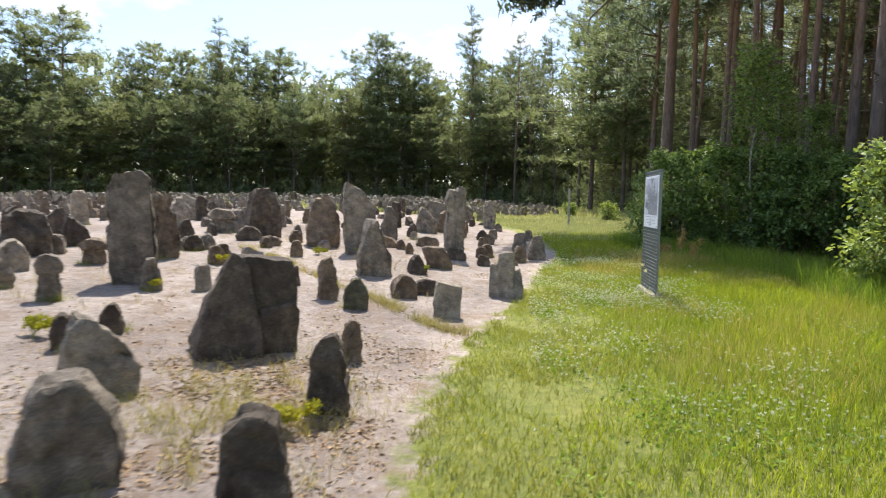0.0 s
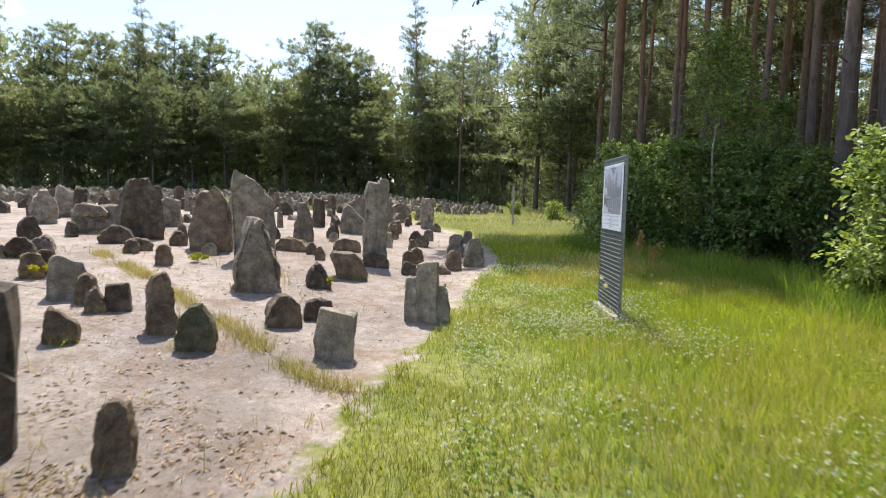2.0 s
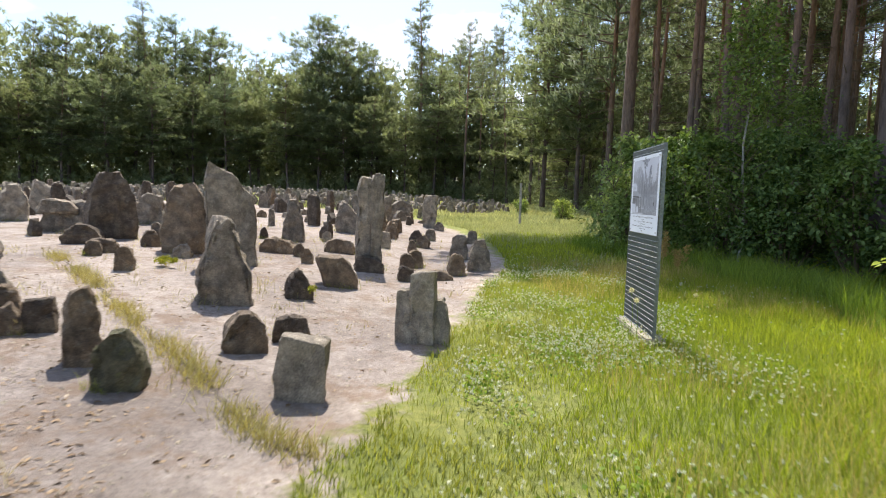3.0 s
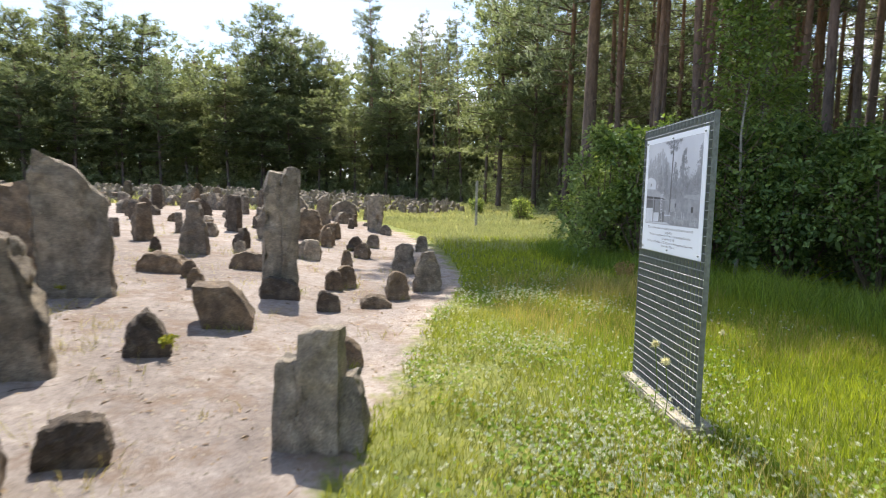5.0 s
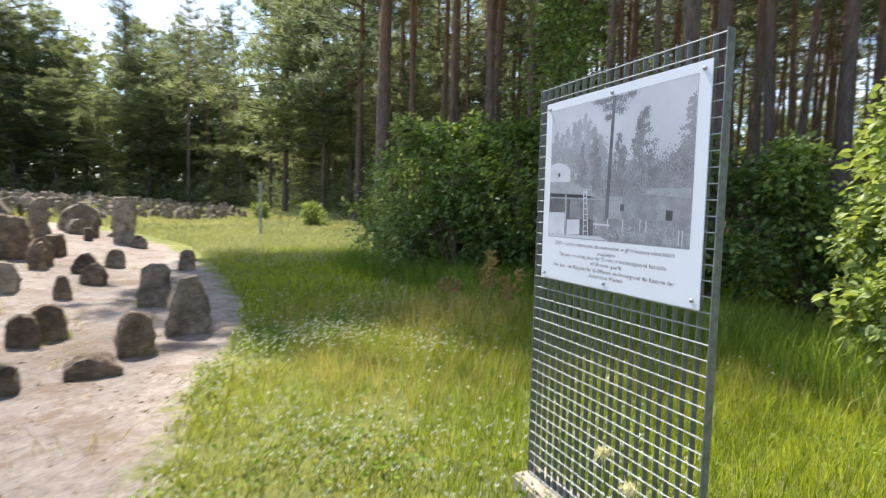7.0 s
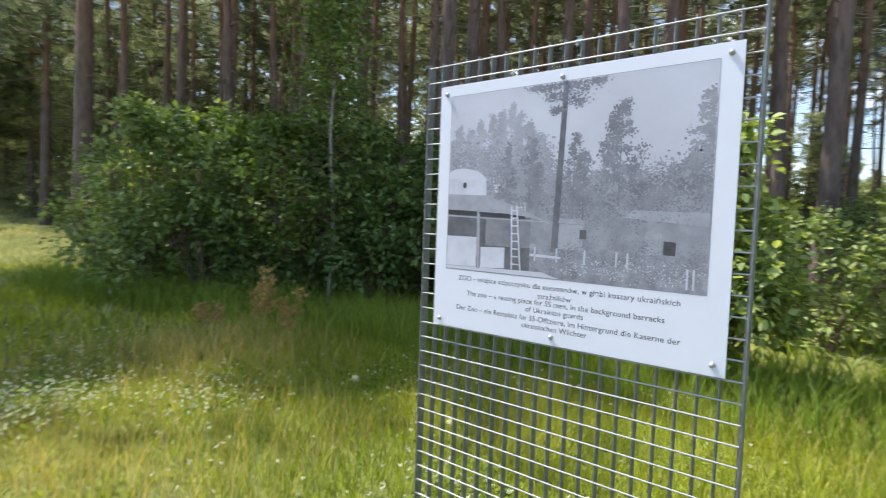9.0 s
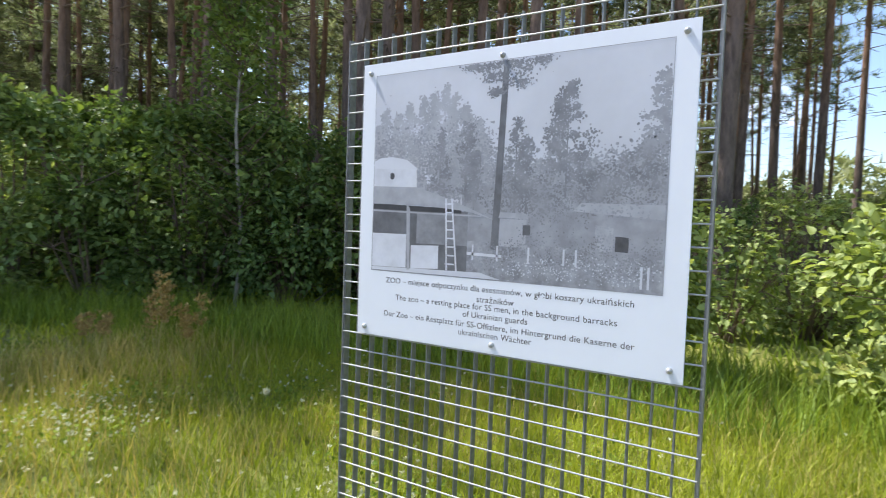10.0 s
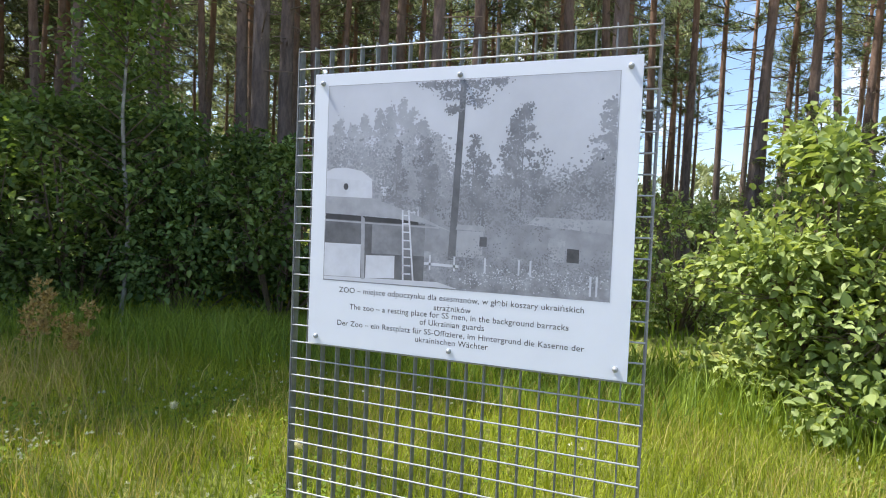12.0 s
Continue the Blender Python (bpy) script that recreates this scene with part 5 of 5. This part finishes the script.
    ok = (value_noise(x, y, 1.25, 2.5) + rng.normal(0, 0.09, len(x)) > 0.6) & (rng.random(len(x)) < np.clip((y - 2) / 3, 0, 1))
    x, y = x[ok][:22000], y[ok][:22000]
    c = np.stack([x, y, lie(x, y) + rng.uniform(0.03, 0.1, len(x))], -1)
    v, t = leaves(rng, c, unit(rng.normal(size=c.shape) * np.array([1, 1, 0.1])), 0.028, 0.3, 0.9)
    tagged(new("clover", arrays_mesh("clover", v, t, CLOVER)), "patches of low green clover leaves", "clover", kind="stuff")
    x, y = ring(60000, 0.1, 5.2, 0.6, 15.5)
    ok = value_noise(x, y, 1.25, 2.5) + rng.normal(0, 0.2, len(x)) + 0.12 * np.clip((y - 5) / 3, -1.2, 0.6) > 0.72
    ok &= rng.random(len(x)) < np.clip((y - 3.2) / 3, 0, 1) * np.clip((3.0 - x) / 0.8, 0.06, 1) * np.clip(13.4 - y, 0.15, 1)
    x, y = x[ok][:3600], y[ok][:3600]
    c = np.stack([x, y, lie(x, y) + rng.uniform(0.06, 0.15, len(x))], -1)
    v, t = spikes(rng, c, np.tile(np.array([0, 0, 1.0]), (len(c), 1)), 9, 0.014, 0.011, 0.9)
    tagged(new("clover_flowers", arrays_mesh("clover_flowers", v, t, PETAL)), "small white clover flower heads in the grass", "flowers", kind="stuff")


meadow()


def weed(name, x, y, tall, heads, material, label, seed):
    rng, r = np.random.default_rng(seed), random.Random(seed)
    top = tagged(new(name), label, "weed")
    top.matrix_world = pose(x, y, ground_z(x, y))
    stems, c = [], []
    for k in range(heads):
        a = r.uniform(0, 6.28)
        tip = Vector((math.cos(a) * 0.12, math.sin(a) * 0.12, tall * r.uniform(0.7, 1.0)))
        stems.append(tube([Vector((0, 0, -0.03)), tip * 0.5 + Vector((0, 0, 0.03)), tip], [0.004, 0.003, 0.002], 4))
        for q in range(26):
            p = tip * r.uniform(0.55, 1.0)
            c.append((p.x + r.gauss(0, 0.025), p.y + r.gauss(0, 0.025), p.z))
    v, f = join_lists(stems)
    from_lists("stalk", v, f, DRY_GRASS, top)
    c = np.array(c)
    v, t = spikes(rng, c, np.tile(np.array([0, 0, 1.0]), (len(c), 1)), 7, 0.036, 0.017, 0.8)
    ob = tagged(new("seed_head", arrays_mesh("seed_head", v, t, material)), kind="stuff")
    ob.parent = top


weed("dock_plant", 3.45, 12.9, 0.86, 5, RUST, "rusty-brown dock plant gone to seed", 1)
weed("dock_plant", 3.75, 12.85, 0.6, 4, RUST, "rusty-brown dock plant gone to seed", 2)
weed("dock_plant", 3.3, 13.6, 0.45, 4, RUST, "rusty-brown dock plant gone to seed", 3)
for k, (x, y) in enumerate(((-4.55, 6.35), (-4.9, 8.5), (-3.95, 10.6), (-1.75, 9.7), (-1.35, 3.3), (-4.0, 4.1), (-3.4, 11.2))):
    weed("yellow_weed", x, y, 0.15, 4, YELLOW, "small yellow-green weed growing in the sand", 20 + k)


def dandelion(x, y, tall, seed):
    rng = np.random.default_rng(seed)
    top = tagged(new("seeding_dandelion"), "white fluffy seed head on a thin stalk", "flower")
    top.matrix_world = pose(x, y, ground_z(x, y))
    v, f = tube([(0, 0, -0.02), (0.02, 0, tall * 0.5), (0.0, 0.02, tall)], [0.004, 0.003, 0.003], 5)
    from_lists("stalk", v, f, TALL_GRASS, top)
    c = np.tile(np.array([[0, 0.02, tall]]), (60, 1))
    v, t = spikes(rng, c, np.zeros((60, 3)), 3, 0.028, 0.006, 1.0)
    ob = new("seed_head", arrays_mesh("seed_head", v, t, PETAL))
    ob.parent = top


dandelion(1.85, 8.74, 0.42, 1)
dandelion(1.83, 8.86, 0.5, 2)
dandelion(3.2, 11.25, 0.2, 3)
dandelion(3.0, 10.2, 0.22, 4)


def grit():
    """Loose chips and pebbles on the sandy field."""
    rng = np.random.default_rng(77)
    n = 22000
    x, y = rng.uniform(-8, 0.8, n), rng.uniform(1, 15, n)
    ok = (x < edge_x(y) - 0.05) & (value_noise(x, y, 1.7, 3.3) + rng.normal(0, 0.12, n) > 0.42)
    x, y = x[ok], y[ok]
    n = len(x)
    s = 0.006 + 0.016 * rng.random(n) ** 3
    c = np.stack([x, y, lie(x, y)], -1)
    form = np.array(((1, 0, 0), (0, 1, 0), (-1, 0, 0), (0, -1, 0), (0.1, 0.1, 0.75)), float)
    v = c[:, None, :] + form[None] * s[:, None, None] * rng.uniform(0.6, 1.3, (n, 5, 3))
    k = np.arange(n)[:, None] * 5
    t = np.concatenate([k + np.array(q) for q in ((0, 1, 4), (1, 2, 4), (2, 3, 4), (3, 0, 4))], 0)
    tagged(new("stone_chips", arrays_mesh("stone_chips", v.reshape(-1, 3), t, STONE["light"])), "loose small stone chips on the sand", "gravel", kind="stuff")

    # brown litter blown between the stones
    n = 10000
    x = np.concatenate([rng.normal(-1.9, 0.8, n), rng.uniform(-7, 0.5, n // 2)])
    y = np.concatenate([rng.normal(3.7, 1.0, n), rng.uniform(4, 14, n // 2)])
    ok = (x < edge_x(y) - 0.1) & (value_noise(x, y, 3.1, 1.3) + rng.normal(0, 0.1, len(x)) > 0.48)
    c = np.stack([x, y, lie(x, y) + 0.006], -1)[ok]
    v, t = leaves(rng, c, unit(rng.normal(size=c.shape) * np.array([1, 1, 0.05])), 0.042, 0.2, 0.4)
    v[:, 2] = np.maximum(v[:, 2], lie(v[:, 0], v[:, 1]) + 0.002)
    tagged(new("leaf_litter", arrays_mesh("leaf_litter", v, t, LITTER)), "brown dry litter scattered on the sand", "litter", kind="stuff")


grit()


def field_joint(points, wide, seed):
    """A dirt-filled gap between two slabs of the field."""
    rng = random.Random(seed)
    pts = []
    for (x0, y0), (x1, y1) in zip(points, points[1:]):
        n = max(2, int(math.hypot(x1 - x0, y1 - y0) / 0.07))
        pts += [(x0 + (x1 - x0) * k / n + rng.gauss(0, 0.012), y0 + (y1 - y0) * k / n + rng.gauss(0, 0.012)) for k in range(n)]
    verts, faces = [], []
    for k, (x, y) in enumerate(pts):
        w = wide * rng.uniform(0.25, 1.0)
        verts += [(x - w * 0.6, y - w * 0.6, ground_z(x - w * 0.6, y - w * 0.6) + 0.004), (x + w * 0.6, y + w * 0.6, ground_z(x + w * 0.6, y + w * 0.6) + 0.004)]
        if k:
            faces.append((2 * k - 2, 2 * k - 1, 2 * k + 1, 2 * k))
    tagged(from_lists("field_joint", verts, faces, JOINT_SOIL), "narrow dirt-filled joint between slabs of the field", "joint", kind="structure")


field_joint(((-0.62, 6.1), (-1.05, 6.35), (-1.74, 7.08), (-2.85, 8.09), (-4.11, 9.33), (-5.71, 10.75)), 0.03, 1)
field_joint(((-2.9, 8.0), (-1.84, 9.22), (-1.38, 9.74), (-0.84, 10.44), (-0.2, 11.0)), 0.02, 2)
field_joint(((-5.2, 8.2), (-4.2, 8.0), (-3.4, 8.6)), 0.025, 3)
